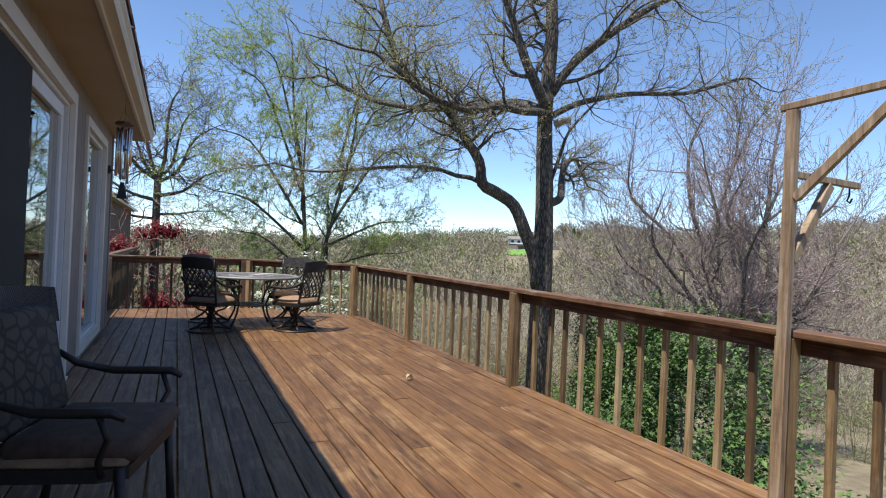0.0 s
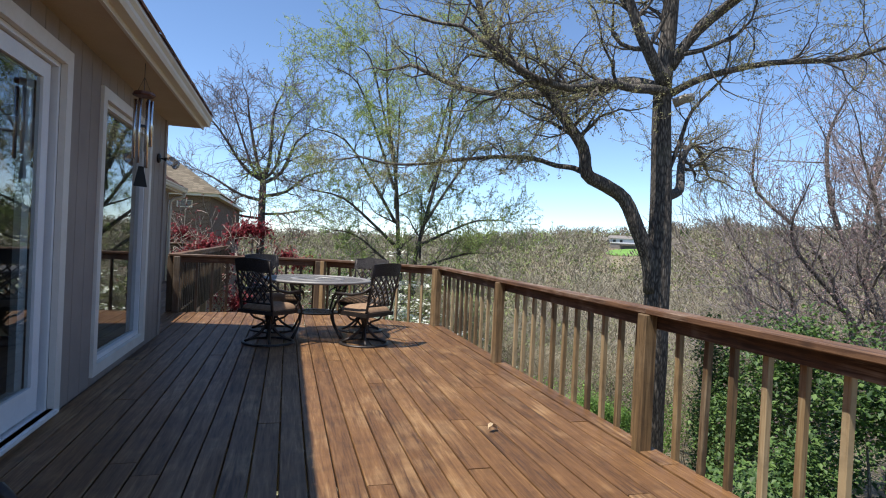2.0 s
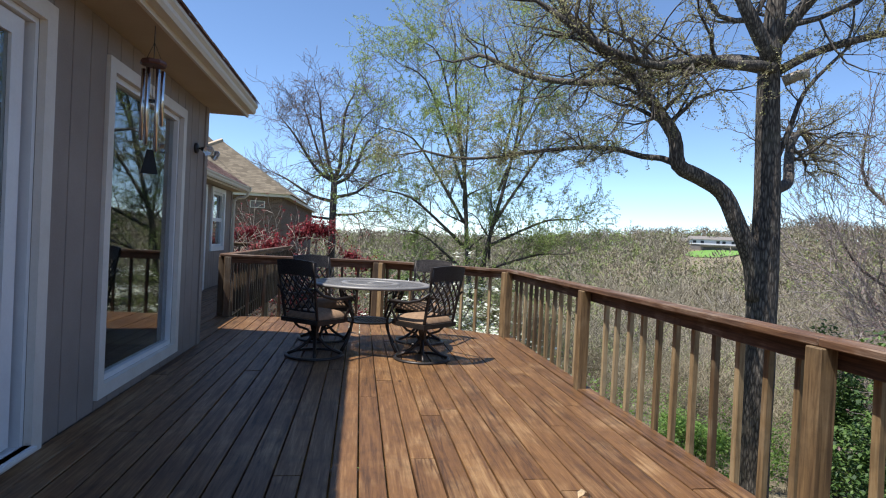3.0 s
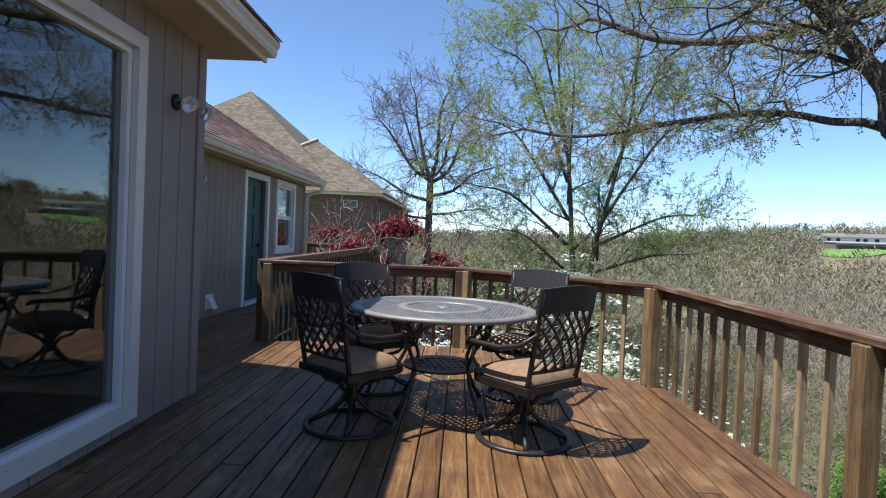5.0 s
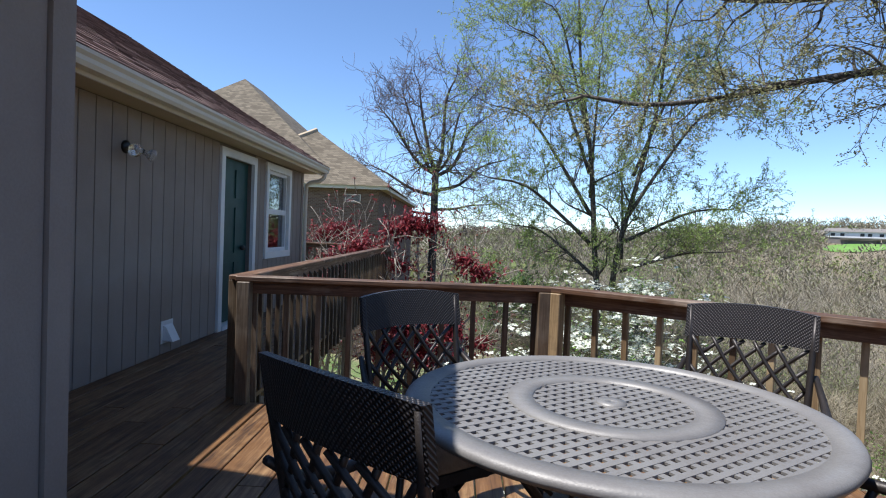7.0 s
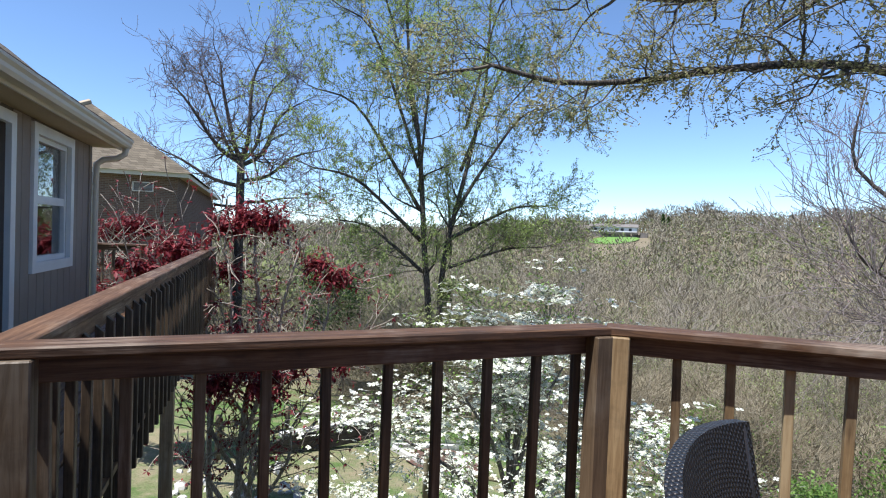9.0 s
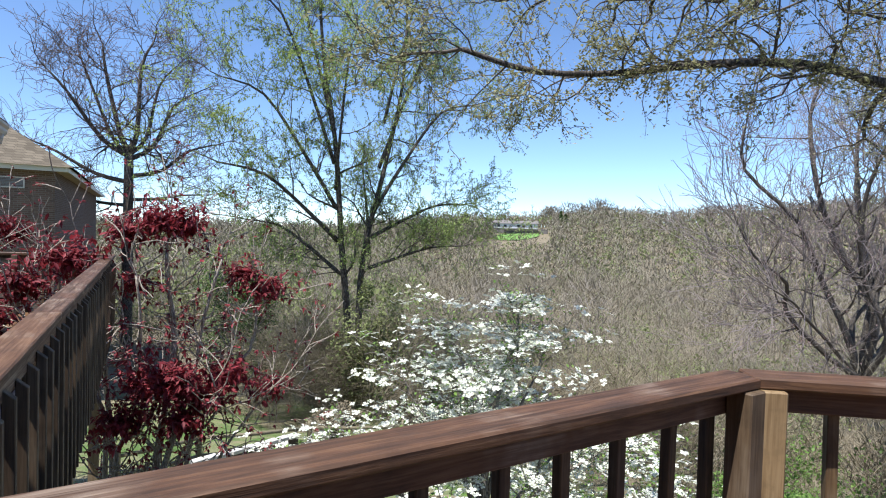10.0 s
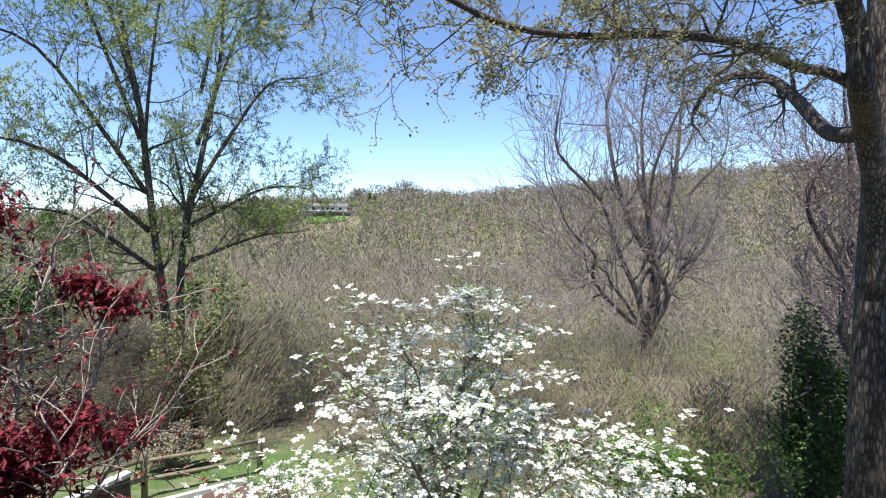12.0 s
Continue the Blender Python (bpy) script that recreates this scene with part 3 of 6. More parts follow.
# brick wing with its hip roofs
BY, BX, BZ = 36.0, -2.95, 3.35
bw = structure("wall_brick", boxes((-22, BX, BY, 56, -6.2, BZ)), M["brick"], "dark brown brick wall of the far wing")
structure("soffit_brick", boxes((-22.4, BX + 0.45, BY - 0.45, 56.4, BZ - 0.01, BZ + 0.01)), M["soffit"])
structure("fascia_brick", boxes((-22.4, BX + 0.45, BY - 0.475, BY - 0.451, BZ - 0.05, BZ + 0.13), (BX + 0.451, BX + 0.475, BY - 0.475, 56.4, BZ - 0.05, BZ + 0.13)), M["gutter"])


def hip(name, x0, x1, y0, y1, z, rise, label):
    """A hip roof of stepped courses over a rectangle."""
    bm = bmesh.new()
    half = min(x1 - x0, y1 - y0) / 2
    n = int(half / 0.13)
    last = None
    for i in range(n + 1):
        f = half * i / n
        zz = z + rise * i / n
        for dz in ((0.0, 0.018) if i else (0.0,)):
            ring = [bm.verts.new(p) for p in ((x0 + f, y0 + f, zz + 0.018 - dz if i else zz), (x1 - f, y0 + f, zz + 0.018 - dz if i else zz), (x1 - f, y1 - f, zz + 0.018 - dz if i else zz), (x0 + f, y1 - f, zz + 0.018 - dz if i else zz))]
            if last:
                for k in range(4):
                    bm.faces.new((last[k], last[(k + 1) % 4], ring[(k + 1) % 4], ring[k]))
            last = ring
    r = structure(name, bm, M["shingle_tan"], label)
    return r


r1 = hip("roof_wing", BX - 18.8, BX - 1.7, BY - 0.5, 56, BZ + 0.13, 7.3, "tan shingle hip roof of the far wing")
r2 = hip("roof_porch", BX - 9.54, BX + 0.62, BY - 0.62, BY + 9.54, BZ + 0.12, 3.5, "lower tan shingle hip roof")
bm = bmesh.new()
tube(bm, [(BX - 4.46, BY + 4.46, BZ + 3.66), (BX - 6.2, BY + 2.72, BZ + 2.46)], 0.14, 6)
structure("ridge_cap", bm, M["soffit"], "pale metal flashing on the hip of the lower roof")
bv = empty("wall_vent", pose(BX - 1.32, BY, BZ - 0.5), "small pale louvred vent in the brick wall", "vent")
part("frame", boxes((-0.4, 0.4, -0.03, 0, -0.2, -0.17), (-0.4, 0.4, -0.03, 0, 0.17, 0.2), (-0.4, -0.36, -0.03, 0, -0.17, 0.17), (0.36, 0.4, -0.03, 0, -0.17, 0.17)), M["trim"], bv)
part("louvre", boxes(*[(-0.36, 0.36, -0.02, -0.003, -0.16 + i * 0.055, -0.125 + i * 0.055) for i in range(6)]), M["table_metal"], bv)

# ---- the deck's beams ----
structure("deck_frame", boxes((3.71, 3.75, -3.2, 10.55, -0.27, -0.034), (WX + 0.1, 3.7, -3.2, -3.16, -0.27, -0.034), *[(WX + 0.05, 3.7, y, y + 0.04, -0.26, -0.034) for y in [-2.8 + 0.6 * k for k in range(23)]], *[(GX + 0.05, -0.45, y, y + 0.04, -0.26, -0.034) for y in [9.7 + 0.6 * k for k in range(19)]]), M["greywood"], "weathered deck joists")
structure("deck_supports", boxes(*[(x - 0.07, x + 0.07, y - 0.07, y + 0.07, -4.6, -0.27) for x, y in ((3.5, -2.5), (3.5, 2.0), (3.5, 6.3), (3.5, 10.3), (1.9, 11.7), (-0.6, 11.5), (-0.6, 17), (-0.6, 20.7))]), M["greywood"])
# ---- railings ----
def timber(name, a, b, w, h, material, parent, drop=0.0, bevel=0.004):
    """A timber of width w and height h with its top at the line a-b; local x runs along it."""
    a, b = Vector(a), Vector(b)
    d = b - a
    bm = bmesh.new()
    box(bm, 0, d.length, -w / 2, w / 2, -h - drop, -drop, bevel)
    ob = link(name, bm, material, parent)
    ob.matrix_world = Matrix.Translation(a) @ Matrix.Rotation(math.atan2(d.y, d.x), 4, "Z")
    return ob


RAIL_LABEL = "weathered brown timber deck railing with square balusters"


def balustrade(a, b, inner, posts, seed, label=RAIL_LABEL, slant=0.0, dark=False):
    """A length of railing from a to b; the deck lies on the side named by inner (+1 left, -1 right of a to b). dark:
    posts and balusters take the wood with shade in its colour.
    """
    rng = random.Random(seed)
    a, b = Vector((*a, 0)), Vector((*b, 0))
    d = (b - a)
    L = d.length
    m = Matrix.Translation(a) @ Matrix.Rotation(math.atan2(d.y, d.x), 4, "Z")
    fence = empty("railing", m, label, "railing", "railings of the deck")
    # cap boards, butted at the posts
    cuts = [0.0] + [p for p in posts[1:-1:2] if 0.5 < p < L - 0.5] + [L]
    for s, e in zip(cuts, cuts[1:]):
        bm = bmesh.new()
        box(bm, s + 0.001, e - 0.001, -0.07, 0.07, RAIL_TOP - 0.038, RAIL_TOP + rng.uniform(-0.002, 0.002), 0.006)
        part("rail_cap", bm, M["railx"], fence)
    bm = bmesh.new()
    box(bm, 0.0, L, -0.02 * inner - 0.019, -0.02 * inner + 0.019, RAIL_TOP - 0.13, RAIL_TOP - 0.039, 0.003)
    part("rail_beam", bm, M["railx"], fence)
    for p in posts:
        bm = bmesh.new()
        y0 = inner * 0.002
        y1 = inner * 0.092
        box(bm, p - 0.045, p + 0.045, min(y0, y1), max(y0, y1), -0.035 if p > 0.2 else 0.0, RAIL_TOP - 0.039, 0.005)
        part("post", bm, M["post_shade"] if dark else M["post"], fence)
    n = int(L / 0.213)
    pitch = L / n
    bm = bmesh.new()
    box(bm, -0.019, 0.019, 0, 0.038, -0.22, RAIL_TOP - 0.04 - slant, 0.003)
    for v in bm.verts:
        if slant and v.co.z > 0 and v.co.y < 0.019:
            v.co.z -= 0.03
    me = bpy.data.meshes.new("baluster")
    bm.to_mesh(me)
    bm.free()
    me.materials.append(M["post_shade"] if dark else M["baluster"])
    for i in range(n):
        x = (i + 0.5) * pitch
        if any(abs(x - p) < 0.03 for p in posts):
            continue
        o = new("baluster", me)
        o.parent = fence
        yy = -0.04 - 0.038 if inner > 0 else 0.04
        o.matrix_local = pose(x + rng.uniform(-0.006, 0.006), yy, rng.uniform(-0.02, 0.0), rng.uniform(-0.4, 0.4), rng.uniform(-0.7, 0.7), rng.uniform(-3, 3))
    return fence


balustrade(RAIL[0], RAIL[1], 1, [0.6, 3.14, 5.66, 8.27, 10.89, 13.48], 1, "red-brown timber railing along the long side of the deck")
balustrade(RAIL[1], RAIL[2], 1, [0.06, 2.13], 2, "brown timber railing across the cut corner of the deck")
# these three face away from the sun; their wood colour carries that shade
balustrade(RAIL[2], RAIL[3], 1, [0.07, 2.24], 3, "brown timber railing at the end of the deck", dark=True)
balustrade(SIDE[0], SIDE[1], 1, [0.1, 2.4, 4.7, 7.0, 9.1], 4, "brown timber railing along the garage walkway, coloured as in shade", slant=0.045, dark=True)
balustrade(SIDE[1], SIDE[2], 1, [0.1, 1.3, 2.5], 5, "brown timber railing closing the walkway, coloured as in shade", dark=True)

# clothes-line post and its brackets, screwed to the railing
cp = empty("bracket_post", pose(3.54, 2.63, 0), "weathered tall timber post with two bracket arms fixed to the railing", "post")
part("post", boxes((-0.02, 0.02, -0.026, 0.026, 0.0, 2.06)), M["greywood"], cp)
def beam(name, a, b, w, h, material, parent, label=""):
    a, b = Vector(a), Vector(b)
    bm = bmesh.new()
    box(bm, -w / 2, w / 2, -h / 2, h / 2, 0, (b - a).length, 0.003)
    q = (b - a).to_track_quat("Z", "Y").to_matrix().to_4x4()
    bm.transform(Matrix.Translation(a) @ q)
    return part(name, bm, material, parent, label)
beam("arm", (0, 0.06, 2.08), (0.0, -0.75, 2.1), 0.035, 0.035, M["greywood"], cp)
beam("brace", (0.0, -0.03, 1.6), (0.0, -0.5, 2.06), 0.03, 0.045, M["greywood"], cp)
beam("lower_arm", (0.03, 0.0, 1.73), (0.6, 0.0, 1.72), 0.035, 0.035, M["greywood"], cp)
beam("lower_brace", (0.03, 0, 1.28), (0.33, 0, 1.7), 0.04, 0.05, M["greywood"], cp)
bm = bmesh.new()
tube(bm, [(0.52, 0, 1.7), (0.52, 0, 1.66), (0.50, 0, 1.63), (0.53, 0, 1.62), (0.55, 0, 1.645)], 0.005, 6)
part("hook", bm, M["black"], cp, "black iron hook")

# ---- garden furniture ----
def arc_pts(f, n):
    return [f(i / (n - 1)) for i in range(n)]


def lattice_grid(bm, inside, size, pitch, w, z0, z1, ang=0.0):
    """Crossing slats within a shape, cut where inside() fails."""
    ca, sa = math.cos(ang), math.sin(ang)
    k = int(size / pitch)
    for axis in (0, 1):
        for i in range(-k, k + 1):
            o = i * pitch
            run = None
            s = -size
            while s <= size + 0.0051:
                p = (s, o) if axis == 0 else (o, s)
                q = (p[0] * ca - p[1] * sa, p[0] * sa + p[1] * ca)
                ok = inside(*q)
                if ok and run is None:
                    run = s
                if (not ok or s + 0.005 > size) and run is not None:
                    if s - run > 0.01:
                        if axis == 0:
                            vs = box(bm, run, s, o - w / 2, o + w / 2, z0, z1)
                        else:
                            vs = box(bm, o - w / 2, o + w / 2, run, s, z0 + 0.002, z1 - 0.0015)
                        for v in vs:
                            x, y = v.co.x, v.co.y
                            v.co.x, v.co.y = x * ca - y * sa, x * sa + y * ca
                    run = None
                s += 0.005


def garden_table(x, y):
    t = empty("patio_table", pose(x, y, 0), "round bronze cast-metal patio table with a pierced top on the deck", "table")
    R = 0.69
    bm = bmesh.new()
    lattice_grid(bm, lambda a, b: math.hypot(a, b) < R - 0.06 and not (0.27 < math.hypot(a, b) < 0.33), R, 0.043, 0.022, 0.73, 0.74, 0.6)
    part("tabletop_lattice", bm, M["table_metal"], t)
    bm = bmesh.new()
    rim = revolve(bm, [(R - 0.08, 0.726), (R - 0.01, 0.724), (R, 0.714), (R + 0.008, 0.729), (R, 0.744), (R - 0.02, 0.749), (R - 0.08, 0.744), (R - 0.08, 0.726)], 64)
    for a, b in ((0.26, 0.345), (0.0, 0.05)):
        revolve(bm, [(a + 0.001, 0.727), (b, 0.727), (b, 0.745), (a + 0.001, 0.745), (a + 0.001, 0.727)], 48)
    part("tabletop_rim", smooth(bm), M["table_metal"], t)
    for k in range(4):
        a = math.pi / 4 + k * math.pi / 2
        c, s = math.cos(a), math.sin(a)
        bm = bmesh.new()
        tube(bm, [(c * r, s * r, z) for r, z in ((0.5, 0.724), (0.45, 0.6), (0.33, 0.47), (0.27, 0.34), (0.3, 0.2), (0.36, 0.09), (0.43, 0.0))], [0.017, 0.016, 0.015, 0.014, 0.014, 0.016, 0.02], 8)
        part("leg", smooth(bm), M["metal_dark"], t)
    bm = bmesh.new()
    revolve(bm, [(0.2, 0.3), (0.29, 0.3), (0.29, 0.315), (0.2, 0.315), (0.2, 0.3)], 32)
    lattice_grid(bm, lambda a, b: math.hypot(a, b) < 0.22, 0.24, 0.05, 0.022, 0.302, 0.312, 0.3)
    part("lower_shelf", bm, M["metal_dark"], t)
    for k in range(4):
        a = math.pi / 4 + k * math.pi / 2
        bm = bmesh.new()
        for sgn in (-1, 1):
            pts = [(math.cos(a + sgn * (0.1 + 0.12 * math.sin(u * 5))) * (0.28 + 0.18 * u), math.sin(a + sgn * (0.1 + 0.12 * math.sin(u * 5))) * (0.28 + 0.18 * u), 0.5 + 0.17 * u) for u in [i / 7 for i in range(8)]]
            tube(bm, pts, 0.008, 6)
        part("scroll", smooth(bm), M["metal_dark"], t)
    return t


def chair_body(chair, seat_z, w=0.26):
    """Seat, arms and latticed back, facing +y, shared by both kinds of chair."""
    back = lambda x, u: Vector((x, -0.24 - 0.13 * u + 0.9 * x * x * (0.35 + 0.5 * u) , seat_z + 0.055 + 0.535 * u))
    bm = bmesh.new()
    prof = [(-w, -0.24), (-w - 0.01, 0.15), (-w + 0.03, 0.24), (w - 0.03, 0.24), (w + 0.01, 0.15), (w, -0.24)]
    for (x0, y0), (x1, y1) in zip(prof, prof[1:] + prof[:1]):
        a, b = Vector((x0, y0, seat_z - 0.02)), Vector((x1, y1, seat_z - 0.02))
        v = []
        for p in (a, b):
            inn = Vector((p.x * 0.93, p.y * 0.93, p.z))
            v.append([bm.verts.new(p + Vector((0, 0, -0.025))), bm.verts.new(p + Vector((0, 0, 0.02))), bm.verts.new(inn + Vector((0, 0, 0.02))), bm.verts.new(inn + Vector((0, 0, -0.025)))])
        for k in range(4):
            bm.faces.new((v[0][k], v[0][(k + 1) % 4], v[1][(k + 1) % 4], v[1][k]))
    part("seat_frame", bm, M["metal_dark"], chair)
    bm = bmesh.new()
    lattice_grid(bm, lambda a, b: abs(a) < w - 0.015 and abs(b) < 0.225, 0.33, 0.045, 0.02, seat_z - 0.024, seat_z - 0.014, 0.785)
    part("seat_lattice", bm, M["metal_dark"], chair)
    # cushion with a soft edge and a slight crown
    bm = bmesh.new()
    NX, NY = 12, 12
    top = []
    for i in range(NX + 1):
        for j in range(NY + 1):
            u, v = 2 * i / NX - 1, 2 * j / NY - 1
            e = max(abs(u), abs(v))
            cr = 1 - e ** 6
            sx = w - 0.015
            x, y = u * sx * (1 - 0.04 * v * v), v * 0.225 + 0.005
            top.append((bm.verts.new((x, y, seat_z + 0.012 + 0.062 * cr + 0.012 * (1 - u * u) * (1 - v * v))), bm.verts.new((x, y, seat_z + 0.002 - 0.006 * cr))))
    idx = lambda i, j: i * (NY + 1) + j
    for i in range(NX):
        for j in range(NY):
            q = [idx(i, j), idx(i + 1, j), idx(i + 1, j + 1), idx(i, j + 1)]
            bm.faces.new([top[k][0] for k in q])
            bm.faces.new([top[k][1] for k in q[::-1]])
    edge = [idx(i, 0) for i in range(NX + 1)] + [idx(NX, j) for j in range(1, NY + 1)] + [idx(i, NY) for i in range(NX - 1, -1, -1)] + [idx(0, j) for j in range(NY - 1, 0, -1)]
    for a, b in zip(edge, edge[1:] + edge[:1]):
        bm.faces.new((top[a][1], top[b][1], top[b][0], top[a][0]))
    part("cushion", smooth(bm), M["cushion"], chair, "tan woven seat cushion")
    # back frame
    bm = bmesh.new()
    for s in (-1, 1):
        tube(bm, [back(s * (w - 0.01 - 0.02 * (1 - u)), u) for u in (-0.16, 0.0, 0.25, 0.5, 0.75, 0.98)], [0.016, 0.016, 0.015, 0.014, 0.013, 0.012], 8)
    tube(bm, [back(x, 0.06) for x in [-w + 0.03 + (2 * w - 0.06) * i / 8 for i in range(9)]], 0.012, 6)
    part("back_frame", smooth(bm), M["metal_dark"], chair)
    bm = bmesh.new()
    g, h = [], []
    for i in range(15):
        x = -w - 0.005 + (2 * w + 0.01) * i / 14
        for lst, off in ((g, 0.011), (h, -0.011)):
            for u in (0.72, 1.0):
                p = back(x, u)
                p.y += off
                p.z += (0.02 * (1 - (x / w) ** 2) if u == 1.0 else 0.012 * (1 - (x / w) ** 2))
                lst.append(bm.verts.new(p))
    for i in range(14):
        bm.faces.new((g[2 * i], g[2 * i + 2], g[2 * i + 3], g[2 * i + 1]))
        bm.faces.new((h[2 * i], h[2 * i + 1], h[2 * i + 3], h[2 * i + 2]))
        bm.faces.new((g[2 * i + 1], g[2 * i + 3], h[2 * i + 3], h[2 * i + 1]))
        bm.faces.new((g[2 * i], h[2 * i], h[2 * i + 2], g[2 * i + 2]))
    bm.faces.new((g[0], g[1], h[1], h[0]))
    bm.faces.new((g[28], h[28], h[29], g[29]))
    bmesh.ops.recalc_face_normals(bm, faces=bm.faces)
    part("top_rail", bm, M["weave_metal"], chair, "dark top rail with a woven relief")
    bm = bmesh.new()
    for s in (-1, 1):
        for k in range(-3, 4):
            pts = []
            for i in range(9):
                u = 0.06 + 0.67 * i / 8
                x = s * (k * 0.085 + (i / 8 - 0.5) * 0.3 + 0.03 * math.sin(math.pi * i / 8) * s)
                if abs(x) < w - 0.02:
                    p = back(x, u)
                    p.y += 0.004 * s
                    pts.append(p)
            if len(pts) > 1:
                tube(bm, pts, 0.0095, 5)
    part("back_lattice", smooth(bm), M["metal_dark"], chair, "curved crossing lattice bars")
    for s in (-1, 1):
        bm = bmesh.new()
        tube(bm, [(s * (w + 0.0), -0.30, seat_z + 0.33), (s * (w + 0.03), -0.2, seat_z + 0.25), (s * (w + 0.045), -0.05, seat_z + 0.215), (s * (w + 0.05), 0.1, seat_z + 0.215), (s * (w + 0.045), 0.2, seat_z + 0.215), (s * (w + 0.04), 0.245, seat_z + 0.19)], [0.012, 0.016, 0.018, 0.019, 0.019, 0.012], 8)
        tube(bm, [(s * (w + 0.045), 0.16, seat_z + 0.205), (s * (w + 0.04), 0.19, seat_z + 0.12), (s * (w + 0.01), 0.15, seat_z + 0.03), (s * w, 0.16, seat_z - 0.03)], 0.012, 8)
        part("armrest", smooth(bm), M["metal_dark"], chair)


def swivel_chair():
    c = empty("patio_chair", pose(0, 0, 0), "", "chair", "chairs round the patio table")
    chair_body(c, 0.405)
    bm = bmesh.new()
    revolve(bm, [(0.262, 0.006), (0.266, 0.001), (0.304, 0.001), (0.308, 0.006), (0.300, 0.022), (0.270, 0.022), (0.262, 0.006)], 40)
    part("base_ring", smooth(bm), M["metal_dark"], c)
    for k in range(4):
        a = math.pi / 4 + k * math.pi / 2
        bm = bmesh.new()
        ca, sa = math.cos(a), math.sin(a)
        tube(bm, [(ca * r, sa * r, z) for r, z in ((0.27, 0.02), (0.2, 0.05), (0.12, 0.1), (0.05, 0.17), (0.03, 0.22))], [0.015, 0.016, 0.017, 0.018, 0.016], 7)
        part("foot", smooth(bm), M["metal_dark"], c)
        bm = bmesh.new()
        tube(bm, [(ca * r, sa * r, z) for r, z in ((0.03, 0.2), (0.08, 0.27), (0.17, 0.3), (0.21, 0.34), (0.2, 0.37))], 0.013, 7)
        part("support", smooth(bm), M["metal_dark"], c)
    bm = bmesh.new()
    revolve(bm, [(0.0, 0.15), (0.045, 0.16), (0.05, 0.2), (0.035, 0.24), (0.05, 0.3), (0.06, 0.355), (0.13, 0.36), (0.13, 0.375), (0.0, 0.377)], 16)
    part("pedestal", smooth(bm), M["metal_dark"], c)
    return c


garden_table(1.745, 9.6)
first = swivel_chair()


def place(thing, x, y, yaw, label, made=True):
    m = pose(x, y, 0, 0, 0, yaw)
    if made:
        o = copy_thing(thing, m)
    else:
        thing.matrix_world = m
        o = thing
    tagged(o, label)
    return o


place(first, 1.17, 9.08, -40, "dark cast-metal swivel chair with a tan cushion, shaded by the eave", False)
place(first, 2.3, 9.0, 42, "dark cast-metal swivel chair with a sunlit tan cushion beside the table")
place(first, 1.2, 10.03, -142, "dark cast-metal swivel chair with its back to the end railing")
place(first, 2.38, 10.02, 148, "dark cast-metal swivel chair with its back to the corner railing")

lounge = empty("deck_armchair", pose(0.42, 3.41, 0, 0, 0, -106), "dark metal armchair with thick brown cushions by the door", "chair")
chair_body(lounge, 0.425, 0.29)
for x in (-0.27, 0.27):
    for y, y2 in ((0.21, 0.24), (-0.24, -0.3)):
        bm = bmesh.new()
        tube(bm, [(x, y, 0.425), (x * 1.02, (y + y2) / 2, 0.2), (x * 1.03, y2, 0.0)], [0.02, 0.017, 0.02], 8)
        part("leg", smooth(bm), M["metal_dark"], lounge)
bm = bmesh.new()
box(bm, -0.26, 0.26, -0.2, 0.27, 0.43, 0.52, 0.03)
part("thick_cushion", smooth(bm), M["cushion_dark"], lounge, "thick brown seat cushion")
bm = bmesh.new()
box(bm, -0.24, 0.24, -0.06, 0.04, 0.0, 0.46, 0.03)
bm.transform(pose(0, -0.21, 0.5, 12, 0, 0))
part("back_cushion", smooth(bm), M["cushion_pattern"], lounge, "dark leaf-patterned back cushion")

# ---- small things on the house ----
chime = empty("wind_chime", pose(0.2, 7.02, 2.33), "silver tube wind chime with a reddish wooden crown under the eave", "wind chime")
bm = bmesh.new()
revolve(bm, [(0.0, 0.025), (0.075, 0.02), (0.085, 0.0), (0.075, -0.012), (0.0, -0.012)], 8)
part("crown", bm, M["red_wood"], chime, "reddish wooden crown")
bm = bmesh.new()
tube(bm, [(0, 0, 0.02), (0, 0, 0.25)], 0.003, 4)
for s in (-1, 1):
    tube(bm, [(0.05 * s, 0, 0.02), (0, 0, 0.14)], 0.002, 4)
tube(bm, [(0, 0, -0.01), (0, 0, -0.62)], 0.0015, 4)
part("cord", bm, M["black"], chime, "thin dark cord")
for k in range(6):
    a = k * math.pi / 3 + 0.3
    ln = 0.36 + 0.035 * k
    bm = bmesh.new()
    tube(bm, [(0.058 * math.cos(a), 0.058 * math.sin(a), -0.04), (0.058 * math.cos(a), 0.058 * math.sin(a), -0.04 - ln)], 0.0125, 10)
    part("tube", smooth(bm), M["chrome"], chime, "silver tube")
bm = bmesh.new()
revolve(bm, [(0.0, -0.235), (0.03, -0.235), (0.03, -0.25), (0.0, -0.25)], 12)
part("striker", bm, M["black"], chime)
bm = bmesh.new()
vs = [bm.verts.new(p) for p in ((-0.02, 0, -0.56), (0.02, 0, -0.56), (0.055, 0, -0.72), (-0.055, 0, -0.72))]
bm.faces.new(vs)
bmesh.ops.solidify(bm, geom=bm.faces[:], thickness=0.008)
bm.transform(pose(0, 0, 0, 0, 0, 40))
part("sail", bm, M["black"], chime, "dark trapezoid wind sail")


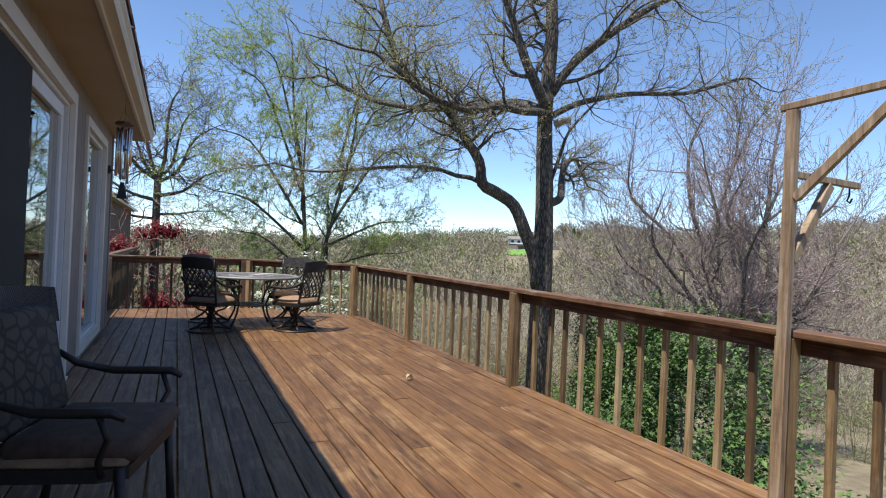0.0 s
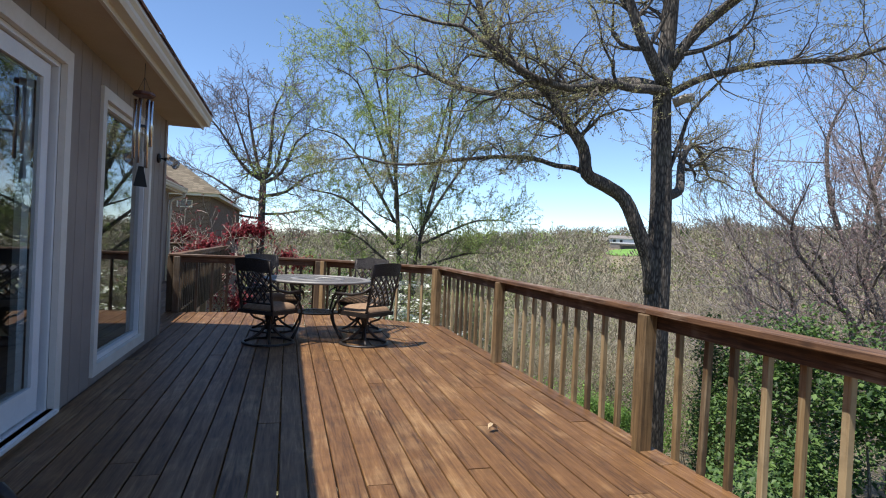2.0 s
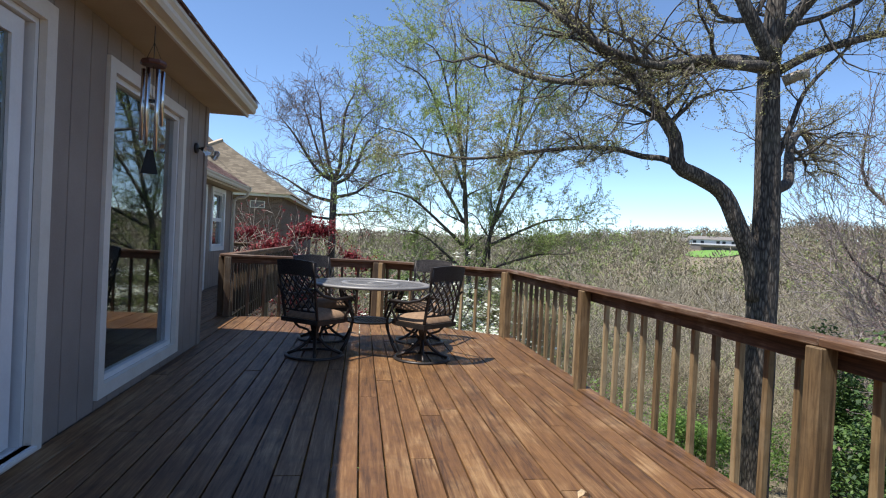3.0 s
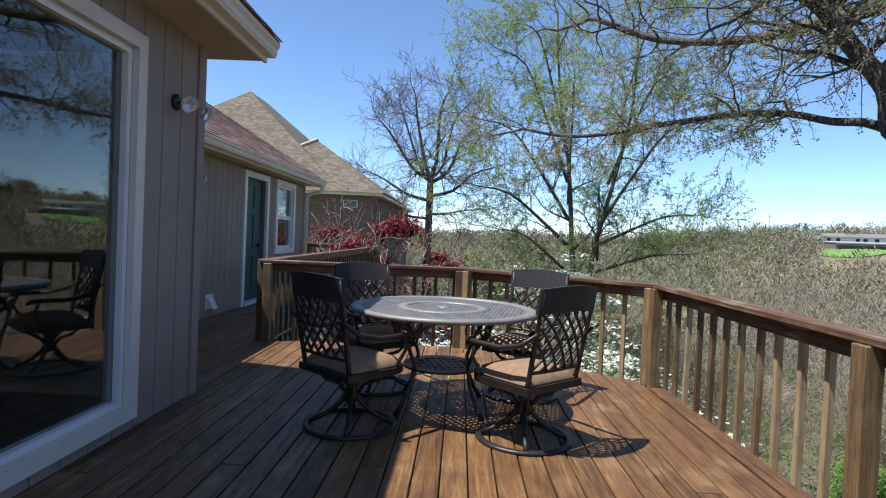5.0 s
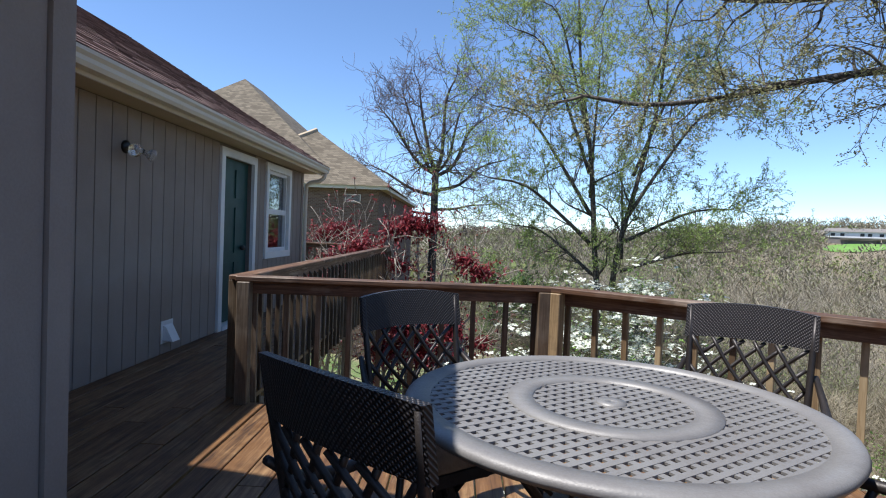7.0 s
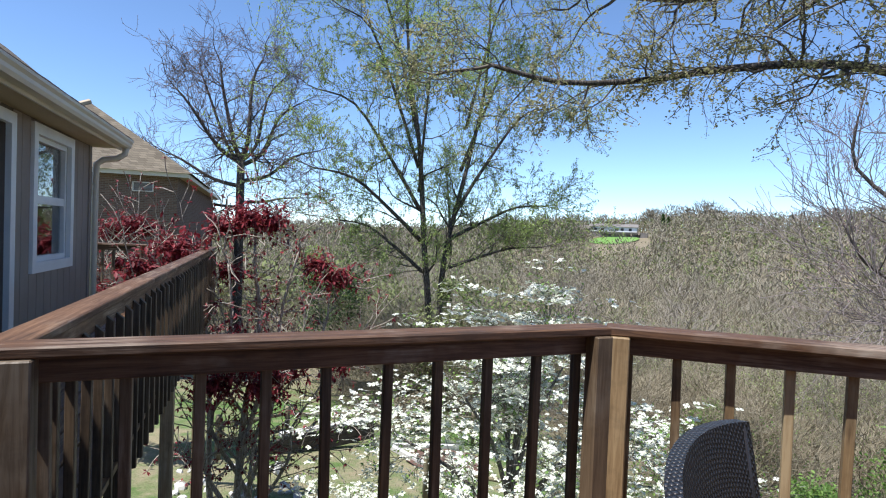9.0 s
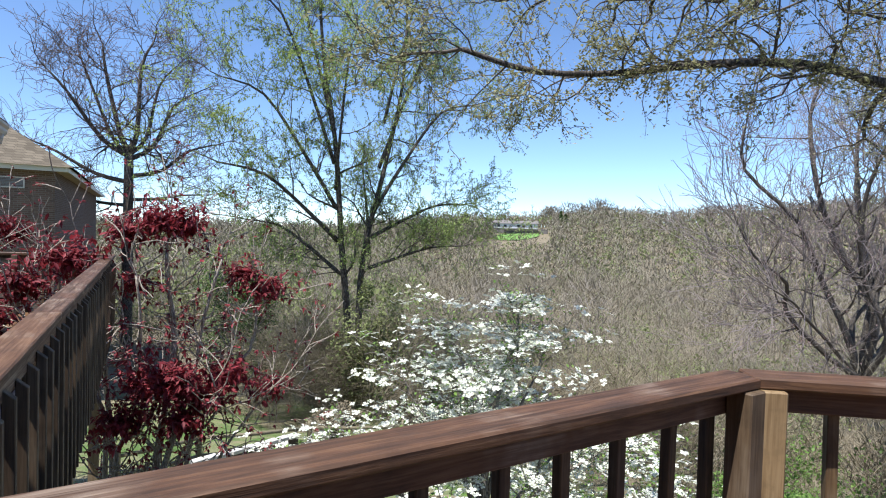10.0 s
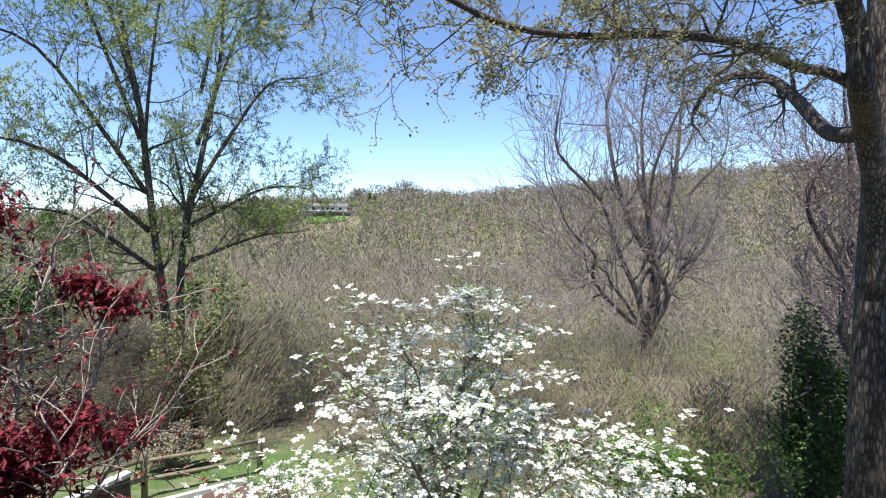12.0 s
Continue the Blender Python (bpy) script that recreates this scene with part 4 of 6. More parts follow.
def flood_lamp(x, y, z, label):
    lamp = empty("flood_lamp", pose(x, y, z), label, "outdoor lamp")
    bm = bmesh.new()
    revolve(bm, [(0.0, 0.0), (0.055, 0.0), (0.055, 0.02), (0.03, 0.035), (0.0, 0.035)], 20)
    bm.transform(pose(0, 0, 0, 0, 90, 0))
    part("base_plate", smooth(bm), M["black"], lamp, "black round base plate")
    for s, aim in ((-1, (0.7, -0.65, -0.25)), (1, (0.75, 0.55, -0.35))):
        d = Vector(aim).normalized()
        p0 = Vector((0.03, 0, 0))
        p1 = p0 + Vector((0.05, 0.05 * s, -0.01))
        bm = bmesh.new()
        tube(bm, [p0, p1], 0.008, 8)
        q = d.to_track_quat("Z", "Y").to_matrix().to_4x4()
        bm2 = bmesh.new()
        revolve(bm2, [(0.0, 0.0), (0.02, 0.0), (0.024, 0.05), (0.0, 0.05)], 14)
        bm2.transform(Matrix.Translation(p1) @ q)
        me = bpy.data.meshes.new("t")
        bm2.to_mesh(me)
        bm2.free()
        bm.from_mesh(me)
        socket = part("socket", smooth(bm), M["black"], lamp, "black lamp socket")
        bm = bmesh.new()
        revolve(bm, [(0.021, 0.05), (0.03, 0.075), (0.05, 0.105), (0.057, 0.125), (0.05, 0.14), (0.025, 0.148), (0.0, 0.15)], 20)
        bm.transform(Matrix.Translation(p1) @ q)
        part("bulb", smooth(bm), M["lamp_glass"], lamp, "clear glass reflector bulb")
        bm = bmesh.new()
        revolve(bm, [(0.018, 0.055), (0.027, 0.078), (0.045, 0.105), (0.03, 0.1), (0.0, 0.08)], 20)
        bm.transform(Matrix.Translation(p1) @ q)
        part("reflector", smooth(bm), M["chrome"], lamp, "bright reflector")
    return lamp


flood_lamp(WX + 0.016, 9.19, 2.1, "black twin flood lamp with glass bulbs on the house wall")
flood_lamp(GX + 0.016, 12.35, 1.9, "black twin flood lamp on the garage wall")
dv = empty("dryer_vent", pose(GX + 0.016, 13.1, 0.2), "white plastic dryer vent hood low on the garage wall", "vent")
bm = bmesh.new()
vs = [bm.verts.new(p) for p in ((0, -0.08, -0.07), (0, 0.08, -0.07), (0, 0.08, 0.08), (0, -0.08, 0.08), (0.1, -0.07, -0.08), (0.1, 0.07, -0.08), (0.03, 0.07, 0.06), (0.03, -0.07, 0.06))]
for f in ((0, 1, 2, 3), (4, 7, 6, 5), (0, 4, 5, 1), (2, 6, 7, 3), (0, 3, 7, 4), (1, 5, 6, 2)):
    bm.faces.new([vs[i] for i in f])
part("hood", bm, M["vinyl"], dv)
part("flange", boxes((-0.004, 0.004, -0.11, 0.11, -0.1, 0.12)), M["vinyl"], dv)

leaf = empty("fallen_leaf", pose(2.76, 5.72, 0.004, 0, 0, 30), "curled pale brown fallen leaf on the deck boards", "leaf")
bm = bmesh.new()
rows = []
for i in range(7):
    u = i / 6
    wd = 0.022 * math.sin(math.pi * min(1, u + 0.08)) * (1 + 0.3 * math.sin(u * 14))
    rows.append([bm.verts.new((u * 0.1 - 0.05, s * wd, 0.012 + 0.022 * abs(s) + 0.02 * math.sin(u * 4))) for s in (-1, 0, 1)])
for a, b in zip(rows, rows[1:]):
    for k in range(2):
        bm.faces.new((a[k], b[k], b[k + 1], a[k + 1]))
part("blade", bm, M["dry_leaf"], leaf)
bm = bmesh.new()
tube(bm, [(0.05, 0, 0.002), (0.02, 0.005, 0.02), (-0.02, 0, 0.03)], 0.0015, 4)
part("stalk", bm, M["dry_leaf"], leaf)
# ---- trees, shrubs and woods ----
class Soup:
    """Vertices and faces gathered for one mesh."""

    def __init__(self):
        self.v, self.f = [], []

    def tube(self, pts, radii, sides=3):
        k0 = len(self.v)
        n = len(pts)
        for i, p in enumerate(pts):
            q, o = pts[min(i + 1, n - 1)], pts[max(i - 1, 0)]
            d = (q[0] - o[0], q[1] - o[1], q[2] - o[2])
            L = math.sqrt(d[0] ** 2 + d[1] ** 2 + d[2] ** 2) or 1
            d = (d[0] / L, d[1] / L, d[2] / L)
            if abs(d[2]) < 0.9:
                h = math.hypot(d[0], d[1])
                a = (-d[1] / h, d[0] / h, 0)
            else:
                h = math.hypot(d[0], d[2])
                a = (d[2] / h, 0, -d[0] / h)
            b = (d[1] * a[2] - d[2] * a[1], d[2] * a[0] - d[0] * a[2], d[0] * a[1] - d[1] * a[0])
            r = radii[i]
            for s in range(sides):
                t = 2 * math.pi * s / sides
                c, e = math.cos(t) * r, math.sin(t) * r
                self.v.append((p[0] + a[0] * c + b[0] * e, p[1] + a[1] * c + b[1] * e, p[2] + a[2] * c + b[2] * e))
        for i in range(n - 1):
            for s in range(sides):
                s2 = (s + 1) % sides
                self.f.append((k0 + i * sides + s, k0 + i * sides + s2, k0 + (i + 1) * sides + s2, k0 + (i + 1) * sides + s))

    def leaf(self, p, size, rng, long=1.6, droop=0.0):
        """A small folded leaf."""
        a = rng.uniform(0, 6.283)
        t = rng.uniform(-0.9, 0.9) - droop
        d = (math.cos(a) * math.cos(t), math.sin(a) * math.cos(t), math.sin(t))
        n = (-math.sin(a), math.cos(a), rng.uniform(-0.5, 0.5))
        k = len(self.v)
        L, W = size * long, size * 0.5
        m = (p[0] + d[0] * L * 0.5, p[1] + d[1] * L * 0.5, p[2] + d[2] * L * 0.5)
        self.v += [p, (m[0] + n[0] * W, m[1] + n[1] * W, m[2] + n[2] * W + W * 0.3), (p[0] + d[0] * L, p[1] + d[1] * L, p[2] + d[2] * L), (m[0] - n[0] * W, m[1] - n[1] * W, m[2] - n[2] * W + W * 0.3)]
        self.f.append((k, k + 1, k + 2, k + 3))

    def make(self, name, material, parent=None, flat=False):
        me = bpy.data.meshes.new(name)
        me.from_pydata(self.v, [], self.f)
        if not flat:
            me.shade_smooth()
        me.materials.append(material)
        me.update()
        ob = new(name, me)
        if parent is not None:
            ob.parent = parent
            ob.matrix_parent_inverse = parent.matrix_world.inverted()
        return ob


def jitter(d, amount, rng):
    v = Vector((d[0] + rng.gauss(0, amount), d[1] + rng.gauss(0, amount), d[2] + rng.gauss(0, amount)))
    return v.normalized()


def grow(wood, twigs, tips, p, d, length, r, level, rng, opt):
    """A limb that wanders, tapers and forks. Thick ones go into wood, thin ones into twigs; tips gathers (place, way)."""
    n = 5 if level > 1 else 4
    pts, rad = [tuple(p)], [r]
    d = Vector(d).normalized()
    cur = Vector(p)
    kids = []
    for i in range(n):
        d = jitter(d, opt["wander"], rng)
        d.z += opt["up"] * (0.5 if level > 1 else 1)
        d.normalize()
        cur = cur + d * (length / n)
        pts.append(tuple(cur))
        rr = r * (1 - (i + 1) / n * 0.62)
        rad.append(max(rr, opt["least"]))
        if level > 0 and (i >= 1 or level < 3):
            for _ in range(opt["kids"] if rng.random() < opt["chance"] else max(0, opt["kids"] - 1)):
                kids.append((tuple(cur), Vector(d), rr))
        elif level == 0:
            tips.append((tuple(cur), tuple(d)))
    (wood if r > 0.035 else twigs).tube(pts, rad, 6 if r > 0.06 else 4 if r > 0.02 else 3)
    tips.append((pts[-1], tuple(d)))
    for q, dd, rr in kids:
        side = jitter(dd, 0.1, rng).cross(Vector((rng.gauss(0, 1), rng.gauss(0, 1), rng.gauss(0, 1)))).normalized()
        a = rng.uniform(*opt["angle"])
        nd = dd * math.cos(a) + side * math.sin(a)
        grow(wood, twigs, tips, q, nd, length * rng.uniform(*opt["ratio"]), max(rr * rng.uniform(0.45, 0.7), opt["least"]), level - 1, rng, opt)
    if level > 0:
        grow(wood, twigs, tips, pts[-1], d, length * opt["lead"], rad[-1], level - 1, rng, opt)


OPT = {"wander": 0.16, "up": 0.04, "least": 0.004, "kids": 1, "chance": 0.9, "angle": (0.5, 1.1), "ratio": (0.5, 0.75), "lead": 0.7}


def tree(name, base, label, stems, bark_m, leaf_m, leaf_size, per_tip, seed, category="tree", long=1.6, droop=0.0, **kw):
    """stems: rows of (points, first radius, last radius, twig length, levels): limbs that carry the crown."""
    rng = random.Random(seed)
    opt = dict(OPT, **kw)
    t = empty(name, pose(*base), label, category)
    twigs, tips = Soup(), []
    rest = Soup()
    for pts, r0, r1, tl, lv, skip in stems:
        bm = bmesh.new()
        fine = []
        P = [Vector(p) for p in pts]
        for i in range(len(P) - 1):
            a, b, c, e = P[max(i - 1, 0)], P[i], P[i + 1], P[min(i + 2, len(P) - 1)]
            for k in range(3):
                u = k / 3
                fine.append(0.5 * ((2 * b) + (c - a) * u + (2 * a - 5 * b + 4 * c - e) * u * u + (3 * b - a - 3 * c + e) * u ** 3))
        fine.append(P[-1])
        m = len(fine)
        rad = [(r0 + (r1 - r0) * i / (m - 1)) * (1 + 0.07 * noise.noise(fine[i] * 1.7)) for i in range(m)]
        tube(bm, fine, rad, 12 if r0 > 0.15 else 8)
        part("trunk" if r0 > 0.22 else "limb", smooth(bm), bark_m, t).matrix_parent_inverse = t.matrix_world.inverted()
        for i in range(1, m):
            if i / m < skip:
                continue
            d = (fine[i] - fine[i - 1]).normalized()
            for _ in range(2 if rng.random() < 0.5 else 1):
                side = d.cross(Vector((rng.gauss(0, 1), rng.gauss(0, 1), rng.gauss(0, 1)))).normalized()
                a = rng.uniform(0.6, 1.25)
                grow(rest, twigs, tips, fine[i], d * math.cos(a) + side * math.sin(a), tl * rng.uniform(0.6, 1.1), min(rad[i] * 0.45, 0.012 * tl * (lv + 1)), lv, rng, opt)
        grow(rest, twigs, tips, fine[-1], (fine[-1] - fine[-2]).normalized(), tl * 1.1, rad[-1] * 0.9, lv, rng, opt)
    if rest.v:
        tagged(rest.make("branches", bark_m, t), kind="stuff")
    tagged(twigs.make("twigs", M["twig_dark"] if bark_m is M["bark_dark"] else M["twig_mauve"] if bark_m is M["bark_mid"] else bark_m, t), kind="stuff")
    if leaf_m is not None:
        s = Soup()
        for p, d in tips:
            for _ in range(per_tip if per_tip >= 1 else (1 if rng.random() < per_tip else 0)):
                s.leaf((p[0] + rng.gauss(0, leaf_size), p[1] + rng.gauss(0, leaf_size), p[2] + rng.gauss(0, leaf_size)), leaf_size * rng.uniform(0.6, 1.3), rng, long, droop)
        tagged(s.make("leaves", leaf_m, t, True), kind="stuff")
    return t, tips


M["twig_mauve"] = plain("mauve_twig", (0.16, 0.13, 0.12), (0.28, 0.235, 0.225), 3.0, 0.9)
M["twig_dark"] = plain("dark_twig", (0.07, 0.055, 0.045), (0.14, 0.115, 0.095), 3.0, 0.9)

# the large oak just off the deck
oak_limbs = [
    ([(9.6, 13.2, -5.0), (9.6, 13.2, -3.4), (9.62, 13.2, 0), (9.6, 13.2, 2.5), (9.52, 13.25, 5.0), (9.6, 13.2, 7.2), (9.5, 13.3, 9.6), (9.7, 13.3, 12.0)], 0.36, 0.09, 2.0, 2, 0.55),
    ([(9.5, 13.2, 0.4), (9.38, 13.2, 1.1), (9.0, 13.2, 1.85), (8.7, 13.3, 2.5), (8.14, 13.3, 2.8), (7.71, 13.3, 3.0), (7.62, 13.35, 3.57), (7.21, 13.5, 4.2), (6.82, 13.6, 4.77), (6.2, 13.6, 5.16), (5.36, 13.6, 5.84), (4.9, 13.7, 7.2)], 0.2, 0.07, 1.5, 2, 0.55),
    ([(7.8, 13.3, 2.95), (7.55, 13.6, 3.15), (7.25, 13.9, 3.22), (6.83, 14.2, 3.38), (6.2, 14.5, 3.42), (5.28, 14.87, 3.32), (4.66, 15.2, 3.22), (3.7, 15.5, 3.15), (2.9, 15.7, 3.3)], 0.07, 0.025, 0.8, 2, 0.35),
    ([(9.5, 13.3, 5.1), (9.45, 14.6, 5.6), (9.3, 16.2, 5.85), (9.1, 17.4, 6.05), (8.2, 18.6, 6.1), (6.6, 19.6, 6.4), (5.2, 20.0, 7.0)], 0.17, 0.07, 1.6, 2, 0.25),
    ([(9.5, 13.1, 5.0), (9.0, 12.9, 4.95), (8.3, 12.6, 4.8), (7.5, 12.3, 4.75), (6.6, 12.2, 4.5), (5.6, 12.2, 4.7), (4.6, 12.3, 5.3)], 0.12, 0.05, 1.3, 2, 0.35),
    ([(9.75, 13.3, 2.7), (10.3, 13.8, 2.75), (10.8, 14.1, 2.95), (11.2, 14.6, 3.6), (11.7, 15.1, 4.1), (12.6, 15.9, 4.5), (13.6, 16.8, 4.5), (14.4, 17.4, 4.1)], 0.14, 0.05, 1.3, 2, 0.4),
    ([(9.5, 13.15, 5.2), (9.1, 13.1, 5.7), (8.67, 13.1, 6.4), (8.2, 13.2, 7.6), (7.4, 13.2, 9.0)], 0.17, 0.07, 1.8, 2, 0.3),
    ([(9.65, 13.2, 5.6), (10.1, 12.9, 6.4), (10.9, 12.4, 7.2), (11.9, 11.9, 8.0), (13.0, 11.4, 8.6)], 0.15, 0.06, 1.8, 2, 0.25),
    ([(9.7, 13.2, 5.0), (10.4, 12.9, 5.4), (11.6, 12.3, 5.7), (13.0, 11.7, 5.8), (14.4, 11.2, 6.3)], 0.09, 0.04, 1.5, 2, 0.25),
    ([(9.68, 13.2, 3.0), (9.95, 13.1, 3.9), (10.15, 13.0, 4.6), (10.7, 12.8, 5.3)], 0.06, 0.03, 1.0, 2, 0.5),
]
tree("oak_tree", (9.6, 13.2, -4.9), "large dark-barked oak with twisting limbs, just in bud, beside the deck", oak_limbs, M["bark_dark"], M["bud"], 0.028, 4, 21, wander=0.3, up=0.0, kids=1, chance=0.82, angle=(0.4, 1.0))
st = Soup()
b = bmesh.new()
tube(b, [(9.7, 13.05, 4.75), (9.85, 12.85, 4.83), (9.98, 12.72, 4.85)], [0.11, 0.1, 0.085], 10)
tagged(link("branch_stub", smooth(b), M["bark_pale"]), "pale sawn stub of a limb on the oak trunk", "branch")


def crown_stems(base, stems, rng, fork=0.0, trunk=0.25):
    """A trunk up to the fork, and stems that fan from it: rows of (dx, dy, top z, radius, twig length, levels)."""
    rows = []
    b0 = Vector(base)
    if fork:
        rows.append(([tuple(b0), tuple(b0 + Vector((0.08, 0, fork * 0.5))), tuple(b0 + Vector((0, 0, fork * 1.03)))], trunk * 1.15, trunk * 0.9, 0.8, 1, 0.96))
    for k, (dx, dy, z, r, tl, lv) in enumerate(stems):
        b = b0 + Vector((0, 0, fork * rng.uniform(0.85, 1.0)))
        e = b0 + Vector((dx, dy, z))
        pts = [tuple(b)]
        for u, sag in ((0.2, -0.03), (0.42, -0.10), (0.65, -0.09), (0.85, -0.03)):
            m_ = b.lerp(e, u) + Vector((dx * sag * (1 if fork == 0 else -0.6), dy * sag, 0))
            m_ += Vector((rng.gauss(0, 0.035), rng.gauss(0, 0.035), rng.gauss(0, 0.02))) * (e - b).length
            pts.append(tuple(m_))
        pts.append(tuple(e))
        rows.append((pts, r, r * 0.25, tl, lv, 0.22))
    return rows


rng = random.Random(5)
# bare oak far left
bx, by = -1.0, 55.0
tree("bare_oak", (bx, by, -9), "bare spreading oak tree standing in the woods", [([(bx, by, -10), (bx, by, 0), (bx, by, 6.4)], 0.42, 0.28, 1.0, 1, 0.97)] + [([(bx, by, z0), (bx + dx * 0.35, by + dy * 0.4, z0 + dz * 0.2), (bx + dx * 0.7 - 0.3, by + dy, z0 + dz * 0.75), (bx + dx, by + dy, z0 + dz)], r * 0.8, r * 0.2, 2.4, 2, 0.2) for dx, dy, z0, dz, r in ((-5.6, 0.5, 4.4, 2.4, 0.22), (-4.6, -1, 6.2, 5.0, 0.24), (-1.7, 1, 6.4, 7.4, 0.27), (1.4, -1, 6.4, 7.6, 0.27), (4.3, 1, 6.0, 5.4, 0.24), (5.8, 0, 4.8, 2.8, 0.22), (4.9, -2, 3.2, 0.5, 0.17), (-4.6, 2, 2.8, 0.7, 0.17), (-3.0, 0.4, 6.2, 6.6, 0.2), (3.0, 0.6, 6.3, 6.8, 0.2))], M["bark_dark"], M["bud_red"], 0.05, 1, 31, wander=0.24, kids=1, chance=1.0, least=0.014)
def budding_stems(x, y, z):
    """Two upright stems side by side, with limbs that leave them one above another and droop at their ends."""
    rows = [([(x, y, z - 0.5), (x - 0.1, y, z + 4), (x - 0.5, y, z + 8), (x - 0.9, y, z + 12.5), (x - 1.5, y, z + 16), (x - 1.8, y, z + 20)], 0.19, 0.04, 2.0, 2, 0.3),
            ([(x + 0.2, y, z - 0.5), (x + 0.35, y, z + 4), (x + 0.5, y, z + 7.5), (x + 1.4, y, z + 11.5), (x + 2.2, y, z + 15.5), (x + 2.3, y, z + 20)], 0.18, 0.04, 2.0, 2, 0.3)]
    for side, z0, dx, dy, dz, r in ((-1, 6.8, 4.8, 1, 2.0, 0.09), (-1, 8.2, 6.4, -1, 2.6, 0.11), (-1, 9.6, 6.0, 0.6, 4.6, 0.1), (-1, 11.5, 4.8, -0.6, 5.8, 0.09), (-1, 13.0, 3.2, 0.4, 6.0, 0.08),
                                    (1, 7.0, 5.6, -0.8, 1.0, 0.09), (1, 8.4, 6.8, 0.8, 1.6, 0.1), (1, 9.6, 5.6, -1, 4.6, 0.1), (1, 11.5, 4.6, 0.8, 5.4, 0.09), (1, 13.5, 2.6, -0.6, 5.8, 0.08), (1, 7.6, 1.2, 4.0, 4.0, 0.08), (-1, 10.4, 1.0, -4.0, 4.5, 0.08)):
        dx, dz = dx * 0.78, dz * 1.1
        x0 = x + (-0.1 - 0.07 * z0 if side < 0 else 0.1 + 0.09 * z0)
        rows.append(([(x0, y, z + z0), (x0 + side * dx * 0.3, y + dy * 0.3, z + z0 + dz * 0.45), (x0 + side * dx * 0.65, y + dy * 0.7, z + z0 + dz * 0.9), (x0 + side * dx, y + dy, z + z0 + dz)], r, r * 0.3, 1.9, 2, 0.15))
    return rows


# green budding tree in the middle
bx, by = 8.1, 34.1
tree("budding_tree", (bx, by, -6), "slender forked tree hazed with fresh green leaves", budding_stems(bx, by, -7.2), M["bark_dark"], M["leaf_spring"], 0.05, 4, 41, least=0.008, wander=0.17, up=0.03, long=2.2, droop=0.5, kids=1, chance=0.85)
# the wide grey tree to the right and its neighbour
for k, (bx, by, zb, s, seed) in enumerate(((35.7, 27.0, -8.9, 1.42, 51), (18.5, 13.8, -6.8, 0.74, 52))):
    tree("wide_tree", (bx, by, zb), "wide many-limbed grey tree with reddish buds and no leaves" if k == 0 else "bare many-stemmed grey tree rising from the slope", crown_stems((bx, by, zb - 0.4), [(a * s * (1.3 if k == 0 else 1), b_ * s, z * s * (0.95 if k == 0 else 1), r * (1.25 if k == 0 else 0.9), 2.3 * s, 2) for a, b_, z, r in ((-1.2, 1, 15, 0.2), (1.4, -0.8, 15.2, 0.2), (-4.2, 1.6, 12.6, 0.17), (4.6, -1.6, 12.4, 0.17), (-5.6, 0.5, 8.6, 0.14), (5.6, -0.4, 8.4, 0.14), (-2.6, -2.8, 13.2, 0.14), (2.6, 2.6, 13.5, 0.14), (0.2, 0.2, 15.6, 0.14), (-6.2, -1, 6.6, 0.1), (6.2, 1, 6.0, 0.1))], rng, 3.4, 0.4), M["bark_mid"], M["bud_red"], 0.045, 1, seed, least=0.013 if k == 0 else 0.006, wander=0.17, up=0.09, angle=(0.3, 0.85), kids=1, chance=0.82)

